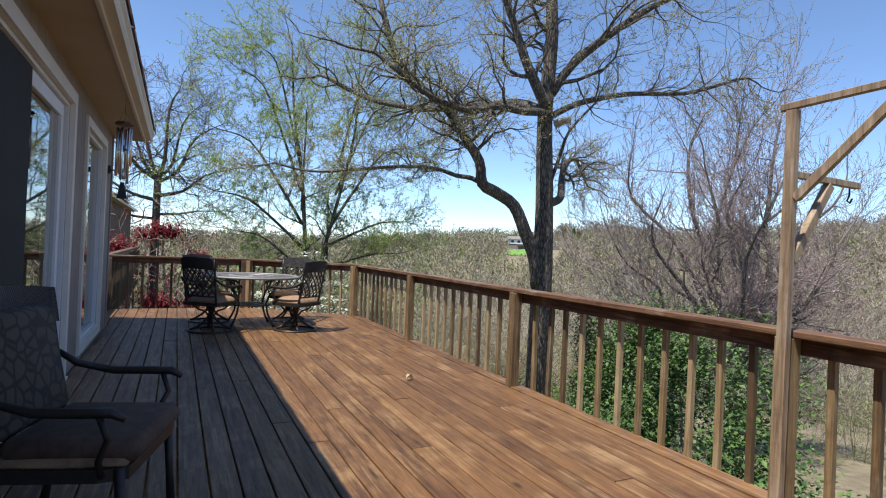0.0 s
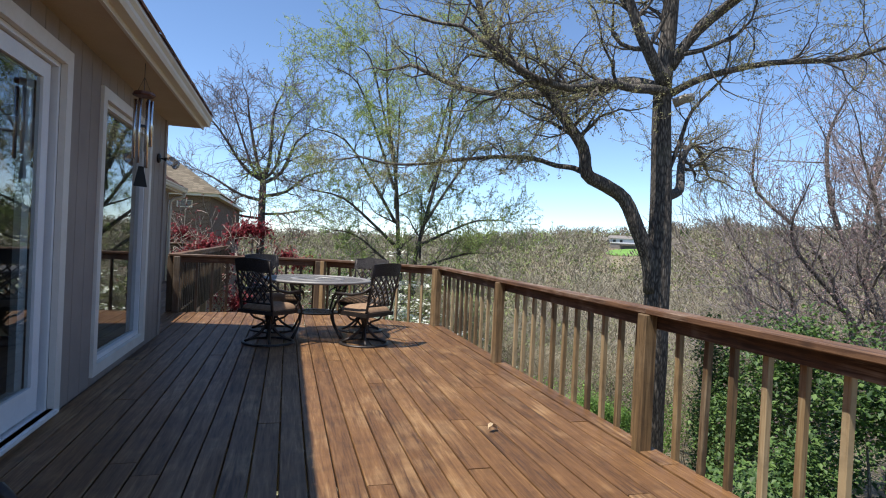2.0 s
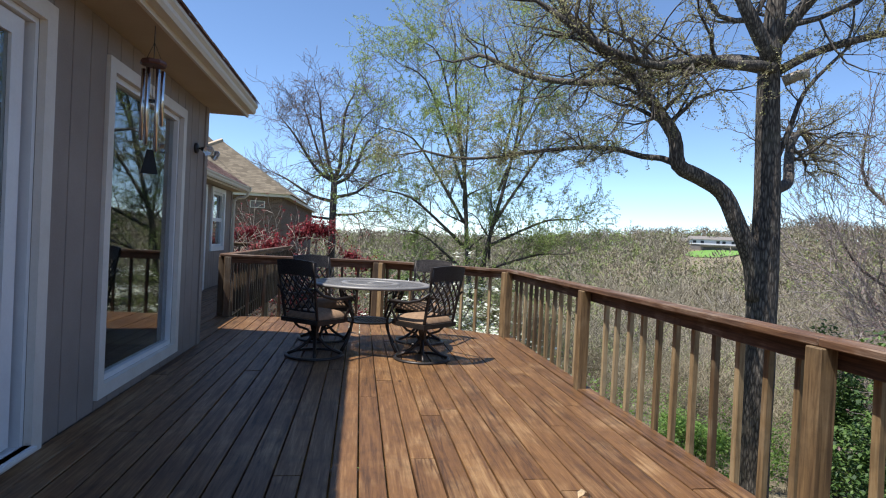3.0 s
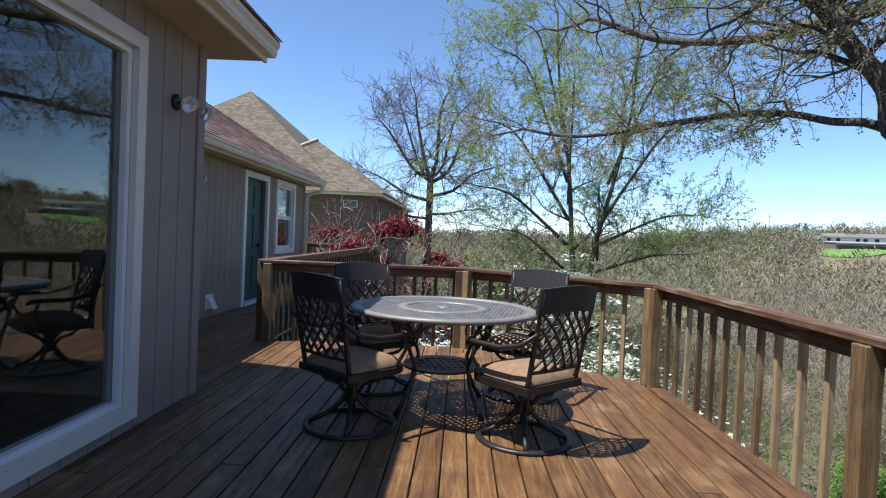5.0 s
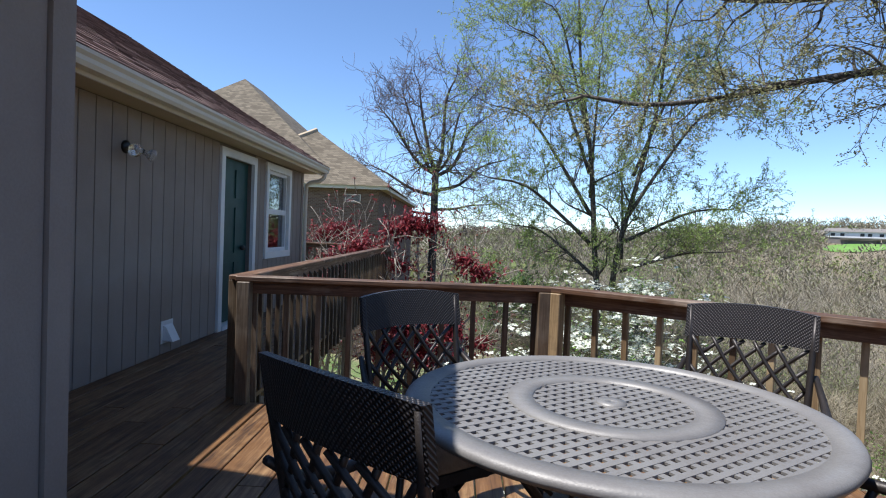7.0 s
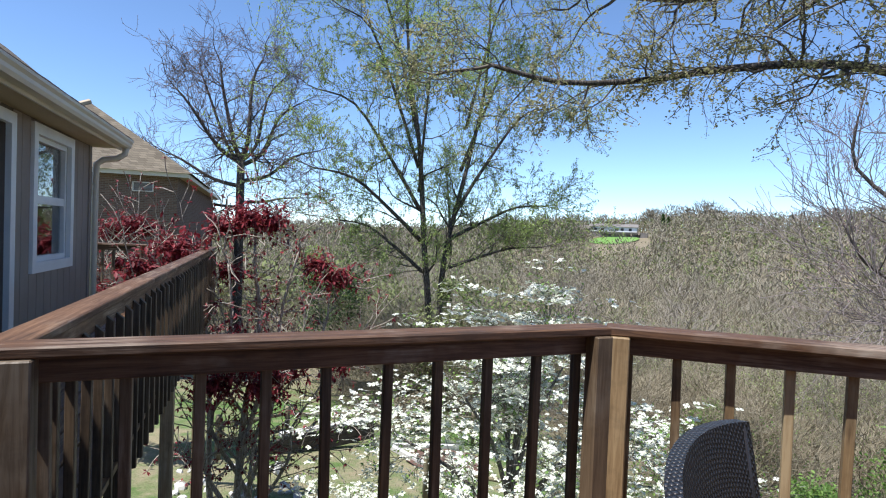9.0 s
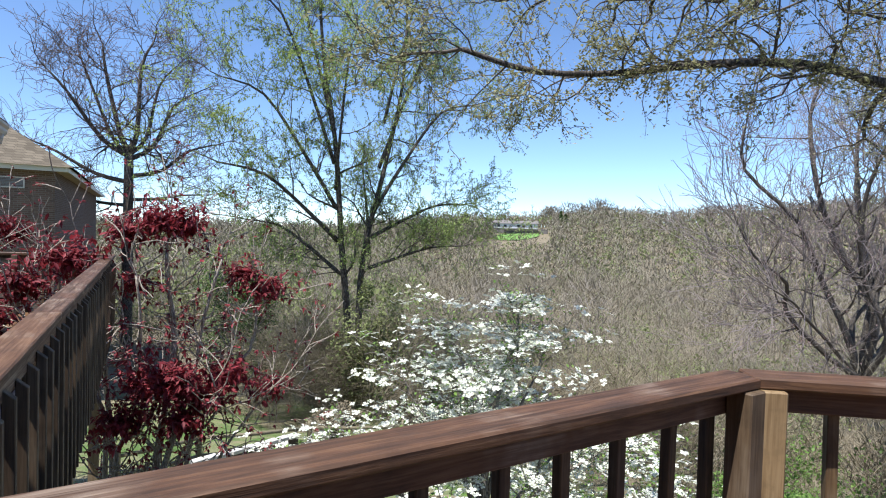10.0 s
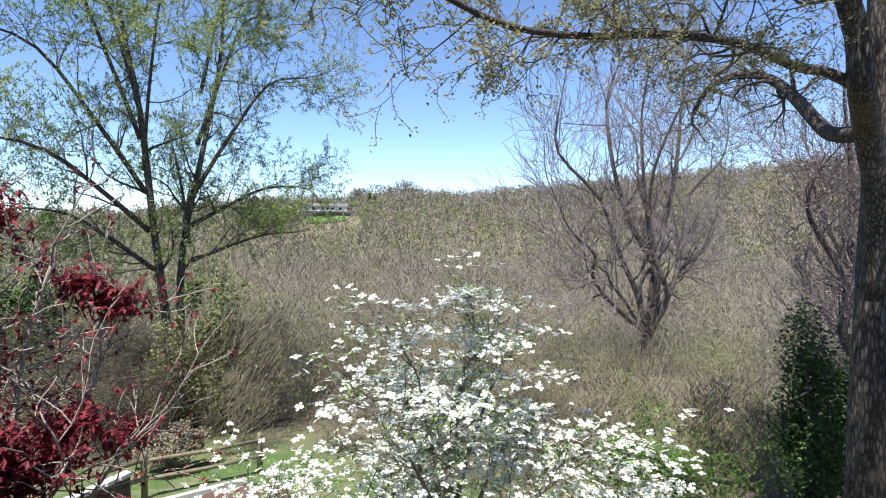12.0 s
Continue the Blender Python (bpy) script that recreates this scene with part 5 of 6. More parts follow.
# red maples
for k, (bx, by, zb, s, seed) in enumerate(((0.15, 19.4, -4.1, 0.97, 61), (-2.6, 24.4, -4.2, 0.95, 62))):
    stems = crown_stems((bx, by, zb), [(a * s, b_ * s, z * s, r, 0.8, 1) for a, b_, z, r in ((-0.9, 0.3, 5.3, 0.06), (0.2, 0.5, 5.7, 0.07), (0.9, -0.3, 5.2, 0.06), (1.5, 0.3, 4.4, 0.05), (-1.5, -0.5, 4.6, 0.05), (1.7, -0.6, 3.4, 0.04), (-0.2, -0.7, 5.0, 0.05), (0.7, -1.0, 3.7, 0.04))], rng)
    t, tips = tree("red_maple", (bx, by, zb), "small maple with pale branches and clumps of dark red leaves", stems, M["bark_pale"], None, 0.05, 0, seed, least=0.0085, wander=0.2, up=0.05, kids=1, chance=0.9)
    rg = random.Random(seed)
    s_ = Soup()
    clumps = [(Vector((bx + a * s, by + b_ * s, zb + z * s)), r) for a, b_, z, r in ((0.1, -0.8, 3.6, 0.5), (0.6, -0.6, 3.3, 0.42), (-0.35, -0.7, 3.1, 0.36), (1.0, -0.5, 3.55, 0.34), (1.6, -0.3, 3.25, 0.26), (0.35, -0.9, 3.05, 0.3), (1.55, -0.1, 4.75, 0.33), (1.25, 0.0, 5.0, 0.25), (0.1, 0.0, 5.75, 0.38), (-0.3, 0.1, 5.6, 0.3), (0.45, 0.2, 5.7, 0.3), (-1.0, 0, 5.2, 0.38), (-1.5, -0.2, 4.9, 0.35), (-0.9, -0.4, 4.3, 0.3), (-1.9, 0, 4.4, 0.3), (-0.2, 0.3, 4.8, 0.25))]
    for c, r in clumps:
        for _ in range(int(330 * (r / 0.4) ** 2)):
            d = Vector((rg.gauss(0, 1), rg.gauss(0, 1), rg.gauss(0, 0.62)))
            d = d.normalized() * r * rg.random() ** 0.6 * (0.55 + 2.1 * abs(noise.noise(d * 2.5 + c * 3)))
            p = c + d
            for q in range(3):
                s_.leaf(tuple(p), 0.042 * rg.uniform(0.7, 1.3), rg, 2.6, 0.5)
    for p, d in tips:
        if rg.random() < 0.3:
            for q in range(4):
                s_.leaf(p, 0.035, rg, 2.2, 0.5)
    tagged(s_.make("leaves", M["leaf_red"], t, True), kind="stuff")

# white dogwood below the rail
rg = random.Random(71)
bx, by, zb = 3.55, 16.1, -4.1
stems = []
for i in range(15):
    a = i * 2.4
    h = 1.1 + 2.85 * i / 14
    rad = 2.35 * (1 - (i / 14) ** 2.2) + 0.3
    stems.append(([(bx, by, zb + h * 0.55), (bx + math.cos(a) * rad * 0.4, by + math.sin(a) * rad * 0.35, zb + h * 0.8), (bx + math.cos(a) * rad, by + math.sin(a) * rad * 0.75, zb + h)], 0.04, 0.012, 0.55, 2, 0.3))
stems.append(([(bx - 0.15, by, zb - 0.4), (bx, by, zb + 1.5), (bx + 0.1, by, zb + 3.1), (bx + 0.45, by, zb + 4.35)], 0.1, 0.015, 0.4, 2, 0.5))
dog, tips = tree("dogwood", (bx, by, zb), "white flowering dogwood in full bloom below the deck", stems, M["bark_grey"], M["leaf_lime"], 0.03, 0.5, 72, wander=0.16, up=0.0, kids=1, chance=0.9)
s_ = Soup()
for p, d in tips:
    for _ in range(1 if rg.random() < 0.62 else 0):
        c = Vector(p) + Vector((rg.gauss(0, 0.12), rg.gauss(0, 0.12), rg.gauss(0, 0.03)))
        c.z += 0.5 * (round((c.z + 0.05 * c.x) / 0.4) * 0.4 - 0.05 * c.x - c.z)
        n = Vector((rg.gauss(0, 0.35), rg.gauss(0, 0.35), 1)).normalized()
        u = n.orthogonal().normalized()
        w_ = n.cross(u)
        size = rg.uniform(0.034, 0.054)
        off = rg.uniform(0, 1.5)
        for k in range(4):
            a = off + k * math.pi / 2
            e = u * math.cos(a) + w_ * math.sin(a)
            g = n.cross(e)
            k0 = len(s_.v)
            s_.v += [tuple(c), tuple(c + e * size * 0.65 + g * size * 0.42 + n * 0.006), tuple(c + e * size + n * 0.002), tuple(c + e * size * 0.65 - g * size * 0.42 + n * 0.006)]
            s_.f.append((k0, k0 + 1, k0 + 2, k0 + 3))
tagged(s_.make("flowers", M["petal"], dog, True), "white four-petalled flowers", kind="stuff")


def bush(name, centre, radii, leaf_m, n, size, seed, label, category="shrub", long=1.6):
    """A shrub: stems from the ground, and leaves thick on uneven lobes."""
    rg = random.Random(seed)
    c = Vector(centre)
    t = empty(name, pose(*centre), label, category)
    twigs, s_ = Soup(), Soup()
    lobes = []
    for _ in range(16):
        d = Vector((rg.gauss(0, 1), rg.gauss(0, 1), rg.gauss(0, 1))).normalized() * rg.uniform(0.35, 0.85)
        lobes.append((c + Vector((d.x * radii[0], d.y * radii[1], d.z * radii[2])), rg.uniform(0.22, 0.45)))
    g = ground_height(c.x, c.y)
    for q, r in lobes:
        twigs.tube([(c.x, c.y, min(g, c.z - radii[2])), tuple(c.lerp(q, 0.5)), tuple(q)], [0.03, 0.02, 0.008], 4)
    for _ in range(n):
        q, r = lobes[rg.randrange(len(lobes))]
        d = Vector((rg.gauss(0, 1), rg.gauss(0, 1), rg.gauss(0, 1))).normalized() * r * rg.random() ** 0.4
        p = q + Vector((d.x * radii[0], d.y * radii[1], d.z * radii[2]))
        s_.leaf(tuple(p), size * rg.uniform(0.6, 1.3), rg, long)
    twigs.make("stems", M["bark_grey"], t)
    s_.make("leaves", leaf_m, t, True)
    return t


bush("evergreen_shrub", (7.6, 6.6, -1.9), (2.2, 2.2, 2.1), M["leaf_dark"], 26000, 0.05, 81, "dense dark green evergreen shrub beyond the railing")
bush("evergreen_shrub", (7.2, 3.4, -2.2), (1.8, 1.9, 1.7), M["leaf_dark"], 16000, 0.05, 82, "dense dark green evergreen shrub beyond the railing")
bush("evergreen_shrub", (9.6, 9.4, -1.4), (1.8, 1.8, 2.0), M["leaf_dark"], 14000, 0.055, 83, "tall dark green evergreen shrub near the oak")
bush("evergreen_shrub", (12.4, 14.3, -2.8), (1.1, 1.1, 2.7), M["leaf_dark"], 15000, 0.055, 84, "tall dark green evergreen shrub near the oak")
bush("green_shrub", (10.6, 16.8, -4.0), (1.3, 1.6, 1.3), M["leaf_lime"], 9000, 0.05, 85, "bright green leafy shrub on the slope")
bush("green_shrub", (6.3, 8.8, -3.0), (1.4, 1.6, 1.0), M["leaf_lime"], 8000, 0.045, 86, "bright green undergrowth below the deck")
bush("green_shrub", (16.4, 25.6, -5.9), (1.4, 1.4, 1.9), M["leaf_lime"], 7000, 0.09, 87, "bright green young tree in the hollow")
bush("green_shrub", (3.8, 37.5, -3.2), (2.0, 2.4, 3.4), M["leaf_dark"], 9000, 0.10, 88, "dark green pine among the bare trees")
bush("green_shrub", (8.4, 31.4, -3.6), (1.6, 1.5, 3.2), M["woods_green"], 9000, 0.08, 89, "ivy and green brush round the foot of the trees")
bush("brown_shrub", (5.4, 27.6, -4.6), (1.2, 0.9, 0.55), M["twig_tan"], 5000, 0.05, 90, "low brown leafless shrub at the edge of the lawn")

# saplings and brush on the slope
def sapling_mesh(name, seed, height, material, lean=0.1, count=5):
    rg = random.Random(seed)
    s_ = Soup()
    tips = []
    for _ in range(count):
        a = rg.uniform(0, 6.283)
        r = rg.uniform(0, 0.7)
        h = height * rg.uniform(0.5, 1.0)
        p = Vector((math.cos(a) * r, math.sin(a) * r, -0.6))
        grow(s_, s_, tips, p, (math.cos(a) * 0.25, math.sin(a) * 0.25, 1), h, 0.014 + 0.006 * h * 0.5, 2, rg, dict(OPT, least=0.005, wander=0.12, up=0.05, angle=(0.3, 0.8), ratio=(0.3, 0.5), lead=0.3, chance=0.62))
    me = bpy.data.meshes.new(name)
    me.from_pydata(s_.v, [], s_.f)
    me.materials.append(material)
    return me


def tuft_mesh(seed, material, n=500, size=0.06, spread=0.9, height=1.5):
    rg = random.Random(seed)
    s_ = Soup()
    for _ in range(n):
        s_.leaf((rg.gauss(0, spread * 0.5), rg.gauss(0, spread * 0.5), abs(rg.gauss(0, 0.5)) * height), size * rg.uniform(0.6, 1.4), rg)
    me = bpy.data.meshes.new("undergrowth")
    me.from_pydata(s_.v, [], s_.f)
    me.materials.append(material)
    return me


kinds = [sapling_mesh("brush", 100 + k, 2.6 + k * 0.4, (M["twig_tan"], M["bark_grey"])[k % 2]) for k in range(6)]
greens = [tuft_mesh(120, M["woods_green"]), tuft_mesh(121, M["leaf_lime"], 350), tuft_mesh(122, M["woods_green"], 900, 0.07, 1.2, 2.6)]
rg = random.Random(9)
placed = 0
while placed < 299:
    az = rg.uniform(-8, 100)
    d = 10 + 66 * rg.random() ** 1.2
    x, y = 1 + d * math.sin(radians(az)), 5 + d * math.cos(radians(az))
    if (x < 9.0 and y < 33 and x > -6) or d < 14 + 9 * rg.random() or (x < 3 and y < 45) or math.hypot(x - 9.6, y - 13.2) < 2:
        continue
    z = ground_height(x, y)
    s = rg.uniform(0.5, 1.0) * (0.75 + d / 110)
    o = tagged(new("brush", kinds[rg.randrange(6)]), "thicket of bare grey-brown saplings on the slope", "brush", "brush on the slope")
    o.matrix_world = pose(x, y, z, 0, 0, rg.uniform(0, 360)) @ Matrix.Diagonal((s, s, s, 1))
    if rg.random() < 0.5:
        o = tagged(new("undergrowth", greens[rg.randrange(3)]), "green undergrowth among the saplings", "undergrowth", "undergrowth on the slope")
        o.matrix_world = pose(x + rg.gauss(0, 1), y + rg.gauss(0, 1), z - 0.1, 0, 0, rg.uniform(0, 360)) @ Matrix.Diagonal((s, s, s, 1))
    placed += 1

# woods that cover the hills: each far tree a thin stem under a loose crown of short twigs
def far_woods(name, material, n, d0, d1, seed, height, twigs=24, leaf=0.0, az0=-35, az1=135, fine=0.0009, low=0.22, spot=None):
    rs = np.random.RandomState(seed)
    az = rs.uniform(az0, az1, n)
    d = d0 + (d1 - d0) * rs.rand(n) ** 0.8
    x, y = 2 + d * np.sin(np.radians(az)), 4 + d * np.cos(np.radians(az))
    lawn = np.degrees(np.arctan2(x, y))
    if spot:
        x, y = spot[0] + d * np.sin(np.radians(az * 2.2)), spot[1] + d * np.cos(np.radians(az * 2.2))
        lawn, d = lawn * 0, d * 0 + 5
    keep = ~((lawn > 32.0) & (lawn < 37.5) & (d > 222) & (d < 292)) & (~((x < 9) & (y < 34)) & ~((x < 5) & (y < 46) & (d < 66)) | (spot is not None)) & ((d > 24 + 4 * rs.rand(n)) | (spot is not None))
    az, d, x, y = np.radians(az[keep]), d[keep], x[keep], y[keep]
    n = len(x)
    z = np.array([ground_height(a, b) for a, b in zip(x, y)])
    h = height * rs.uniform(0.55, 1.2, n)
    side = np.stack([np.cos(az), -np.sin(az), np.zeros(n)], 1)
    base = np.stack([x, y, z], 1)
    u = rs.rand(n, twigs) ** 0.75
    hh = low + (1 - low) * u
    R = 0.40 * np.sqrt(np.clip(1 - ((hh - 0.58) / 0.46) ** 2, 0.02, 1)) * rs.uniform(0.7, 1.15, (n, 1))
    a, r = rs.uniform(0, 6.283, (n, twigs)), R * np.sqrt(rs.rand(n, twigs))
    p0 = base[:, None] + np.stack([np.cos(a) * r, np.sin(a) * r, hh * 0.95], 2) * h[:, None, None]
    a2 = a + rs.normal(0, 0.9, (n, twigs))
    way = np.stack([np.cos(a2), np.sin(a2), rs.uniform(-0.1, 1.7, (n, twigs))], 2)
    way /= np.linalg.norm(way, axis=2)[:, :, None]
    if leaf:
        size = leaf * rs.uniform(0.5, 1.4, (n, twigs, 1))
        across = np.cross(way, rs.normal(0, 1, (n, twigs, 3)))
        across /= np.linalg.norm(across, axis=2)[:, :, None]
        v = np.stack([p0, p0 + way * size * 0.8 + across * size * 0.5, p0 + way * size * 1.6, p0 + way * size * 0.8 - across * size * 0.5], 2).reshape(-1, 3)
        f = np.arange(len(v)).reshape(-1, 4)
    else:
        L = h[:, None, None] * rs.uniform(0.08, 0.24, (n, twigs, 1))
        w = side[:, None] * (fine * d * rs.uniform(0.5, 1.3, n))[:, None, None]
        v = np.stack([p0 - w, p0 + w, p0 + way * L], 2).reshape(-1, 3)
        tw = side * (fine * 1.5 * d)[:, None]
        lean = np.stack([rs.normal(0, 0.06, n), rs.normal(0, 0.06, n), rs.uniform(0.6, 0.9, n)], 1) * h[:, None]
        stem = np.stack([base - tw - [0, 0, 0.3], base + tw - [0, 0, 0.3], base + lean], 1).reshape(-1, 3)
        v = np.concatenate([v, stem])
        f = np.arange(len(v)).reshape(-1, 3)
    me = bpy.data.meshes.new(name)
    me.from_pydata(v.tolist(), [], f.tolist())
    me.materials.append(material)
    tagged(new(name, me), kind="stuff")


far_woods("brush_slope", M["twig_tan"], 1700, 26, 66, 206, 2.6, 60, low=0.05, fine=0.00025)
far_woods("brush_grey", M["woods"], 1500, 28, 75, 207, 4.5, 90, low=0.1, fine=0.00025)
far_woods("brush_green", M["woods_green"], 2300, 26, 66, 208, 2.6, 50, 0.07, low=0.02)
far_woods("brush_trees", M["bark_grey"], 90, 30, 75, 212, 7.0, 150, low=0.2, fine=0.0005)
far_woods("woods_near", M["woods"], 2600, 66, 150, 201, 7.5, 80, fine=0.00035)
far_woods("woods_hill", M["woods"], 8500, 140, 352, 202, 8.5, 34, fine=0.0007)
far_woods("woods_pale", M["twig_tan"], 3600, 60, 345, 203, 7.0, 34, fine=0.0006)
far_woods("woods_green_near", M["woods_green"], 2000, 50, 170, 204, 4.5, 44, 0.22)
far_woods("woods_green_far", M["woods_green"], 4200, 150, 350, 205, 6.5, 26, 0.6)
far_woods("woods_green_left", M["woods_green"], 3000, 60, 345, 209, 6.5, 30, 0.45, az0=-35, az1=24)
far_woods("ridge_trees", M["woods"], 40, 330, 350, 210, 12.0, 160, az0=37, az1=44, low=0.25, fine=0.0005)
far_woods("brush_foot", M["twig_tan"], 60, 0, 5.5, 213, 3.8, 700, low=0.0, fine=0.0022, spot=(8.3, 32.8))
far_woods("leaves_foot", M["woods_green"], 40, 0, 4.5, 214, 4.6, 160, 0.06, low=0.0, spot=(8.3, 33.0))
far_woods("brush_right", M["twig_tan"], 80, 0, 7, 216, 2.2, 380, low=0.0, fine=0.0022, spot=(15.0, 21.5))
far_woods("leaves_right", M["leaf_lime"], 40, 0, 6, 217, 1.9, 200, 0.05, low=0.0, spot=(13.6, 18.5))
far_woods("brush_edge", M["twig_tan"], 70, 0, 6.5, 215, 2.4, 500, low=0.0, fine=0.0022, spot=(14.5, 29.5))

# far house on its lawn
hx, hy = 168.0, 246.0
hz = ground_height(hx, hy)
fh = empty("far_house", pose(hx, hy, hz - 0.8, 0, 0, -35), "low pale two-storey house with a grey-brown roof on the far hillside", "house")
part("wall", boxes((-11, 11, -4, 4, -2, 2.9)), M["far_roof"], fh, "dark lower wall")
part("upper_wall", boxes((-11, 11, -4.3, 4.1, 2.91, 5.3)), M["white_wall"], fh, "white upper wall")
part("wing", boxes((-21, -11.01, -1, 5, -2, 4.4)), M["far_roof"], fh, "low brown wing")
part("deck", boxes((-6, 16, -7, -4.31, 2.4, 2.75), (12.5, 16, -6.9, 2, -2, 2.39)), M["far_roof"], fh, "dark raised deck")


def far_roof(name, x0, x1, y0, y1, z, rise):
    bm = bmesh.new()
    vs = [bm.verts.new(p) for p in ((x0, y0, z), (x1, y0, z), (x1, y1, z), (x0, y1, z), (x0, (y0 + y1) / 2, z + rise), (x1, (y0 + y1) / 2, z + rise))]
    for f in ((0, 1, 5, 4), (2, 3, 4, 5), (0, 4, 3), (1, 2, 5), (0, 3, 2, 1)):
        bm.faces.new([vs[i] for i in f])
    part(name, bm, M["far_roof"], fh)


far_roof("roof", -11.6, 11.6, -5, 5, 5.31, 1.6)
far_roof("wing_roof", -21.6, -11.61, -2, 6, 4.41, 1.5)
for x in (-8.5, -5.2, 1.5, 4.0, 7.8):
    part("window", boxes((x - 0.7, x + 0.7, -4.36, -4.305, 3.5, 4.7)), M["black"], fh)
bm = bmesh.new()
N = 14
ring = [bm.verts.new((hx - 9 + 13 * math.cos(2 * math.pi * k / N), hy - 13 + 9 * math.sin(2 * math.pi * k / N), 0)) for k in range(N)]
for v_ in ring:
    v_.co.z = ground_height(v_.co.x, v_.co.y) + 0.5
bm.faces.new(ring)
M["lawn"] = plain("far_lawn", (0.11, 0.22, 0.04), (0.16, 0.29, 0.06), 0.3, 0.95)
structure("far_lawn", bm, M["lawn"], "bright green lawn in front of the far house")
for dx, dy, s in ((13, -2, 1.0), (16, 2, 0.8)):
    b = Soup()
    rg = random.Random(int(s * 10))
    x, y = hx + dx * 1.4, hy - dx * 0.9 + dy
    z = ground_height(x, y)
    for _ in range(1500):
        u = rg.random()
        a, r = rg.uniform(0, 6.283), (1 - u) * 2.6 * s * rg.random() ** 0.5
        b.leaf((x + math.cos(a) * r, y + math.sin(a) * r, z + 1 + u * 9 * s), 0.5, rg)
    t = empty("far_conifer", pose(x, y, z), "dark conifer beside the far house", "tree")
    b.make("crown", M["leaf_dark"], t, True)
    tk = Soup()
    tk.tube([(x, y, z - 1), (x, y, z + 6 * s)], [0.25, 0.1], 5)
    tk.make("trunk", M["bark_dark"], t)

# pale track in the hollow
bm = bmesh.new()
prev = None
for k in range(12):
    a = radians(41 + 2.1 * k)
    d = 58 + 4 * math.sin(k * 0.6) + 0.6 * k
    q = []
    for dd in (-1.6, 1.6):
        x, y = 2 + (d + dd) * math.sin(a), 4 + (d + dd) * math.cos(a)
        q.append(bm.verts.new((x, y, ground_height(x, y) + 0.12)))
    if prev:
        bm.faces.new((prev[0], prev[1], q[1], q[0]))
    prev = q
structure("track", bm, M["track"], "pale dirt track in the valley")

# ---- the yard ----
def split_fence(points, label):
    f = empty("rail_fence", pose(points[0][0], points[0][1], ground_height(*points[0])), label, "fence")
    for x, y in points:
        bm = bmesh.new()
        g = ground_height(x, y)
        tube(bm, [(x, y, g - 0.3), (x, y, g + 1.0), (x + 0.01, y, g + 1.08)], [0.075, 0.07, 0.06], 8)
        part("post", smooth(bm), M["fence_wood"], f).matrix_parent_inverse = f.matrix_world.inverted()
    for (x0, y0), (x1, y1) in zip(points, points[1:]):
        g0, g1 = ground_height(x0, y0), ground_height(x1, y1)
        for h in (0.45, 0.88):
            bm = bmesh.new()
            tube(bm, [(x0, y0, g0 + h), ((x0 + x1) / 2, (y0 + y1) / 2, (g0 + g1) / 2 + h - 0.03), (x1, y1, g1 + h)], [0.045, 0.055, 0.045], 6)
            part("rail", smooth(bm), M["fence_wood"], f).matrix_parent_inverse = f.matrix_world.inverted()
    return f


split_fence([(-0.4, 24.0), (1.26, 25.0), (4.15, 25.8), (6.9, 25.6)], "weathered split-rail timber fence round the yard")
split_fence([(3.9, 20.8), (5.9, 19.0), (7.9, 17.2)], "weathered split-rail timber fence behind the dogwood")
gw_ = empty("garden_wall", pose(2.4, 24.9, ground_height(2.4, 24.9)), "low dark timber garden wall capped with pale blocks", "garden wall")
for i in range(3):
    beam("timber", (-1.4, -0.55 - 0.0, 0.12 + i * 0.17), (1.3, 0.55, 0.12 + i * 0.17 - 0.03), 0.16, 0.16, M["dark_timber"], gw_)
for i in range(9):
    a = -1.35 + i * 0.3
    bm = bmesh.new()
    box(bm, -0.14, 0.14, -0.1, 0.1, 0, 0.1, 0.012)
    bm.transform(pose(a + 0.14, -0.53 + (a + 1.4) * 0.4, 0.62 - 0.01 * i, 0, 0, 22))
    part("block", bm, M["pale_stone"], gw_, "pale capping block")
for p0, p1 in (((4.1, 25.0), (4.9, 22.6)), ((4.1, 25.05), (6.2, 25.0))):
    g0, g1 = ground_height(*p0) + 0.08, ground_height(*p1) + 0.08
    e = empty("edging_timber", pose(p0[0], p0[1], g0), "pale landscape timber edging a mulch bed", "edging")
    beam("timber", (0, 0, 0), (p1[0] - p0[0], p1[1] - p0[1], g1 - g0), 0.14, 0.12, M["pale_stone"], e)
bm = bmesh.new()
ring = [bm.verts.new((5.4 + 1.15 * math.cos(k * 0.5236), 23.8 + 1.1 * math.sin(k * 0.5236), 0)) for k in range(12)]
for v_ in ring:
    v_.co.z = ground_height(v_.co.x, v_.co.y) + 0.06
bm.faces.new(ring)
structure("mulch_bed", bm, M["mulch"], "brown mulch bed")
bm = bmesh.new()
rg = random.Random(77)
for _ in range(160):
    x, y = rg.uniform(-1.2, 1.6), rg.uniform(14.0, 23.5)
    s = rg.uniform(0.06, 0.17)
    m = pose(x, y, ground_height(x, y) + 0.03, rg.uniform(0, 60), rg.uniform(0, 60), rg.uniform(0, 360)) @ Matrix.Diagonal((s, s * 0.8, s * 0.5, 1))
    bmesh.ops.create_icosphere(bm, subdivisions=1, radius=1.0, matrix=m)
tagged(link("rubble_stones", bm, M["pale_stone"]), "pale loose stones under the maple", kind="stuff")
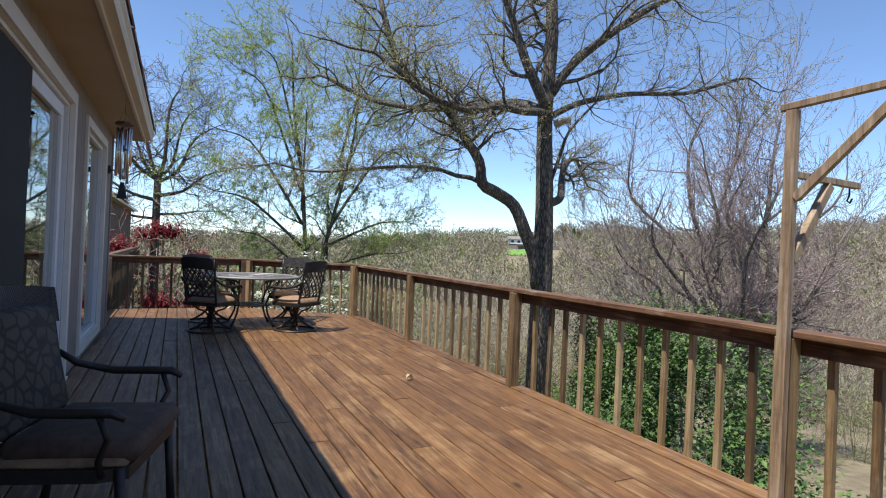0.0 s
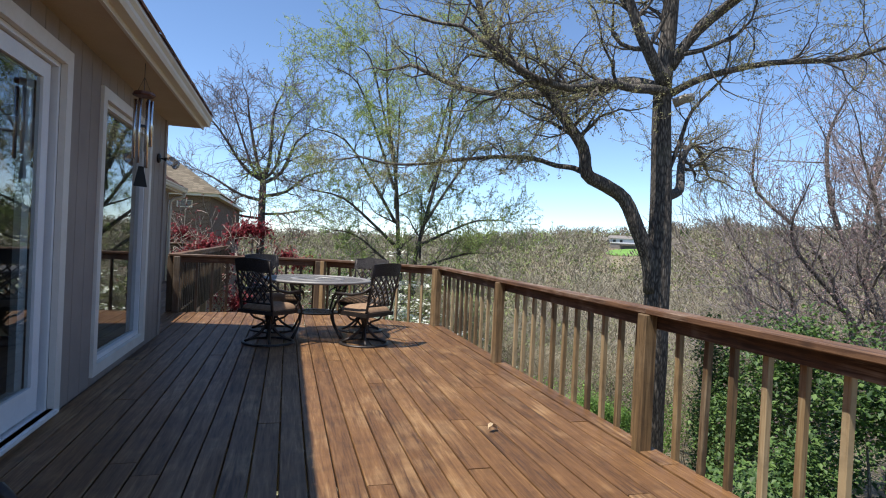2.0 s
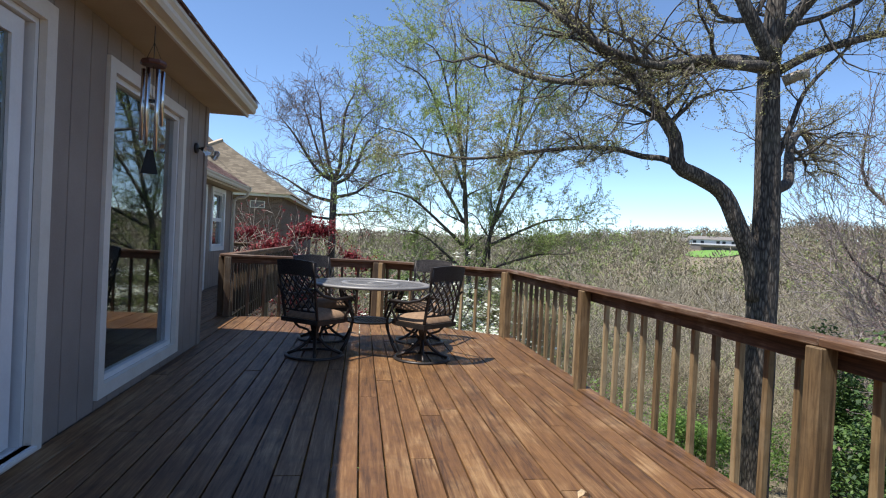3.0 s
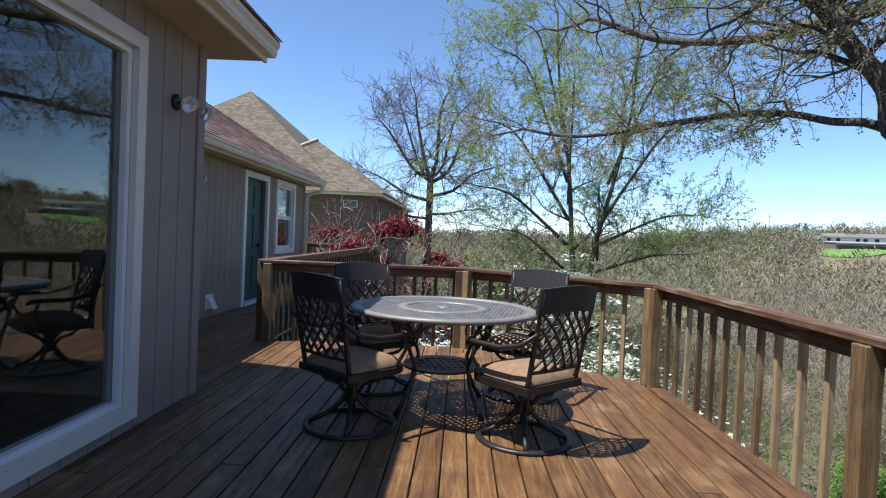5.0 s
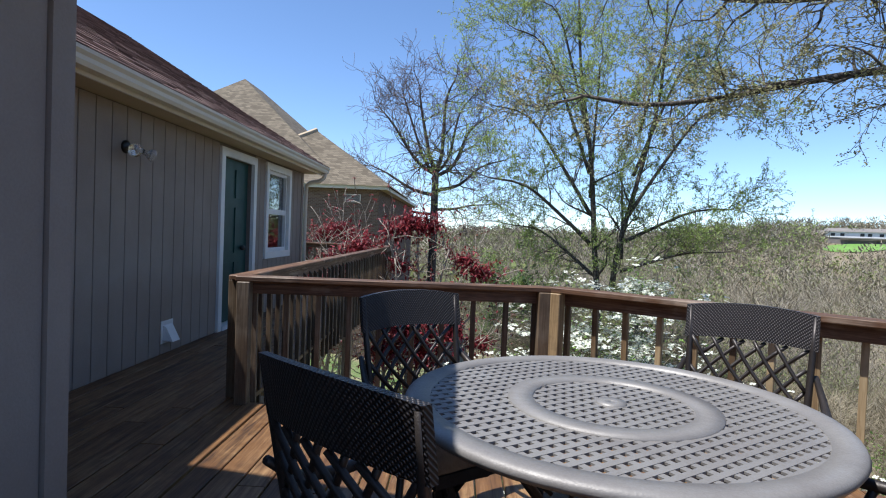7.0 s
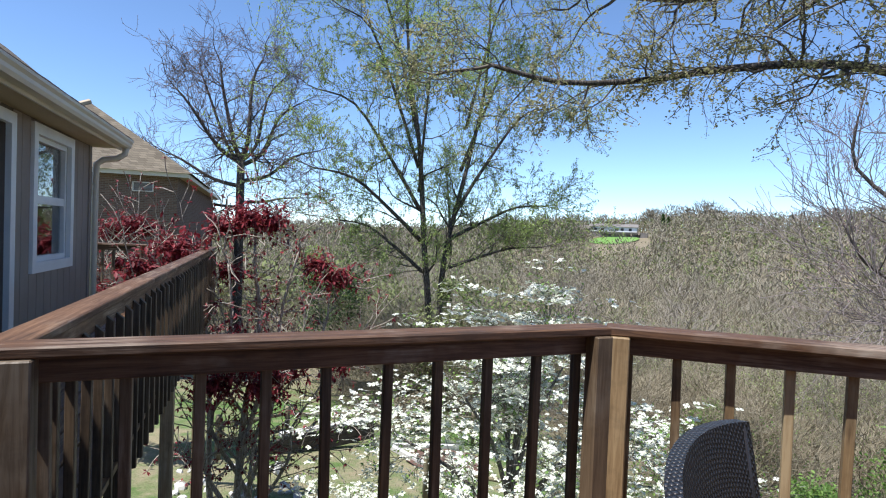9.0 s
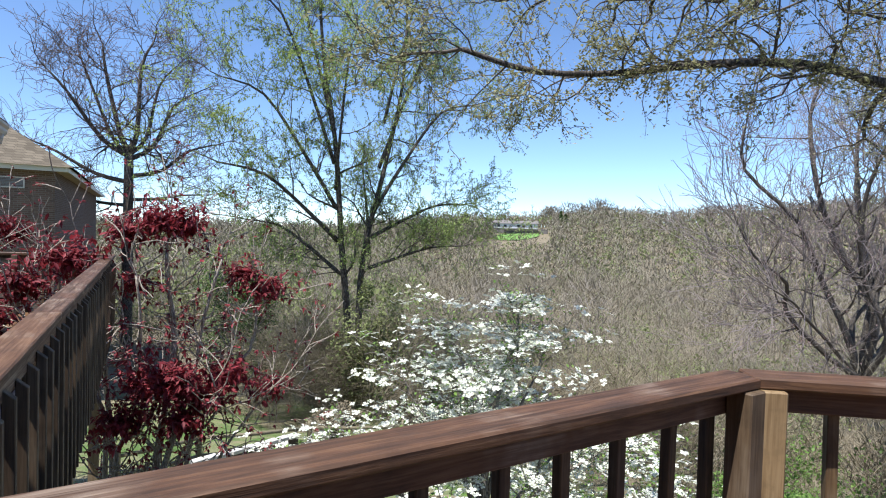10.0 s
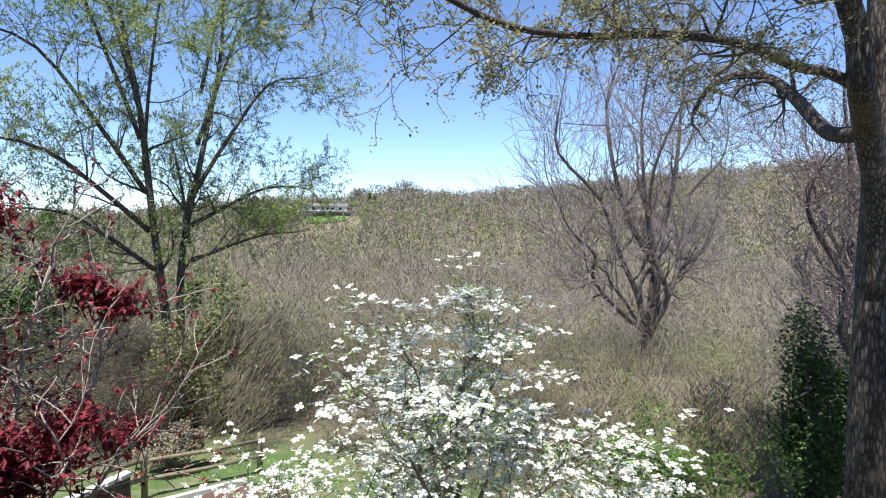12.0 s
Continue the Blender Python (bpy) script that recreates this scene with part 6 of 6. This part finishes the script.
# grass blades near the deck
s_ = Soup()
for _ in range(16000):
    x, y = rg.uniform(-1, 12), rg.uniform(9, 36)
    if noise.noise(Vector((x * 0.3, y * 0.3, 1))) < -0.1:
        continue
    z = ground_height(x, y)
    k = len(s_.v)
    a = rg.uniform(0, 6.283)
    h = rg.uniform(0.05, 0.14)
    s_.v += [(x, y, z - 0.01), (x + 0.012 * math.cos(a), y + 0.012 * math.sin(a), z - 0.01), (x + rg.gauss(0, 0.03), y + rg.gauss(0, 0.03), z + h)]
    s_.f.append((k, k + 1, k + 2))
tagged(s_.make("grass", M["grass"], None, True), kind="stuff")

# ---- deck boards, last of the large pieces ----
floor = empty("floor", pose(0, 0, 0), "red-brown stained deck boards, worn pale in places", kind="structure")


def deck_board(x0, x1, y0, y1, e0=0.0, e1=0.0, dz=0.0):
    """One board; its far end slants from y1+e0 (at x0) to y1+e1 (at x1)."""
    bm = bmesh.new()
    b = 0.004
    prof = [(x0, -0.032), (x1, -0.032), (x1, -b), (x1 - b, 0), (x0 + b, 0), (x0, -b)]
    lo = [bm.verts.new((x, y0, z + dz)) for x, z in prof]
    hi = [bm.verts.new((x, y1 + e0 + (e1 - e0) * (x - x0) / (x1 - x0), z + dz)) for x, z in prof]
    for i in range(6):
        j = (i + 1) % 6
        bm.faces.new((lo[i], lo[j], hi[j], hi[i]))
    bm.faces.new(lo[::-1])
    bm.faces.new(hi)
    link("deck_board", bm, M["deck"], floor)


rng = random.Random(11)
PITCH = 0.148


def end_line(x):
    """How far the boards run before the rail."""
    if x > 1.94:
        return 10.55 + (3.67 - x) * (1.32 / 1.75)
    return 11.87 - (1.92 - x) * 0.065


def lay(x_from, x_to, start, end):
    x = x_from
    while x < x_to - 0.03:
        x1 = min(x + PITCH - 0.009, x_to)
        y = start(x)
        stop0, stop1 = end(x), end(x1)
        stop = min(stop0, stop1)
        cut = y + rng.uniform(1.2, 4.8)
        while y < stop - 0.3:
            nxt = min(cut, stop)
            last = nxt >= stop - 0.5
            if last:
                nxt = stop
            deck_board(x, x1, y + 0.002, nxt - (0 if last else 0.004), stop0 - stop if last else 0, stop1 - stop if last else 0, rng.uniform(-0.0025, 0.0015))
            y = nxt
            cut = y + rng.choice((3.05, 3.66, 4.27, 4.88))
        x += PITCH


lay(WX + 0.02, 3.58, lambda x: -3.2, end_line)
lay(GX + 0.02, WX + 0.01, lambda x: 9.53, lambda x: 11.7 if x > -0.4 else 20.9 + (-0.42 - x) * 0.28)
deck_board(3.585, 3.725, -3.2, 5.0)
deck_board(3.585, 3.725, 5.004, 10.55)
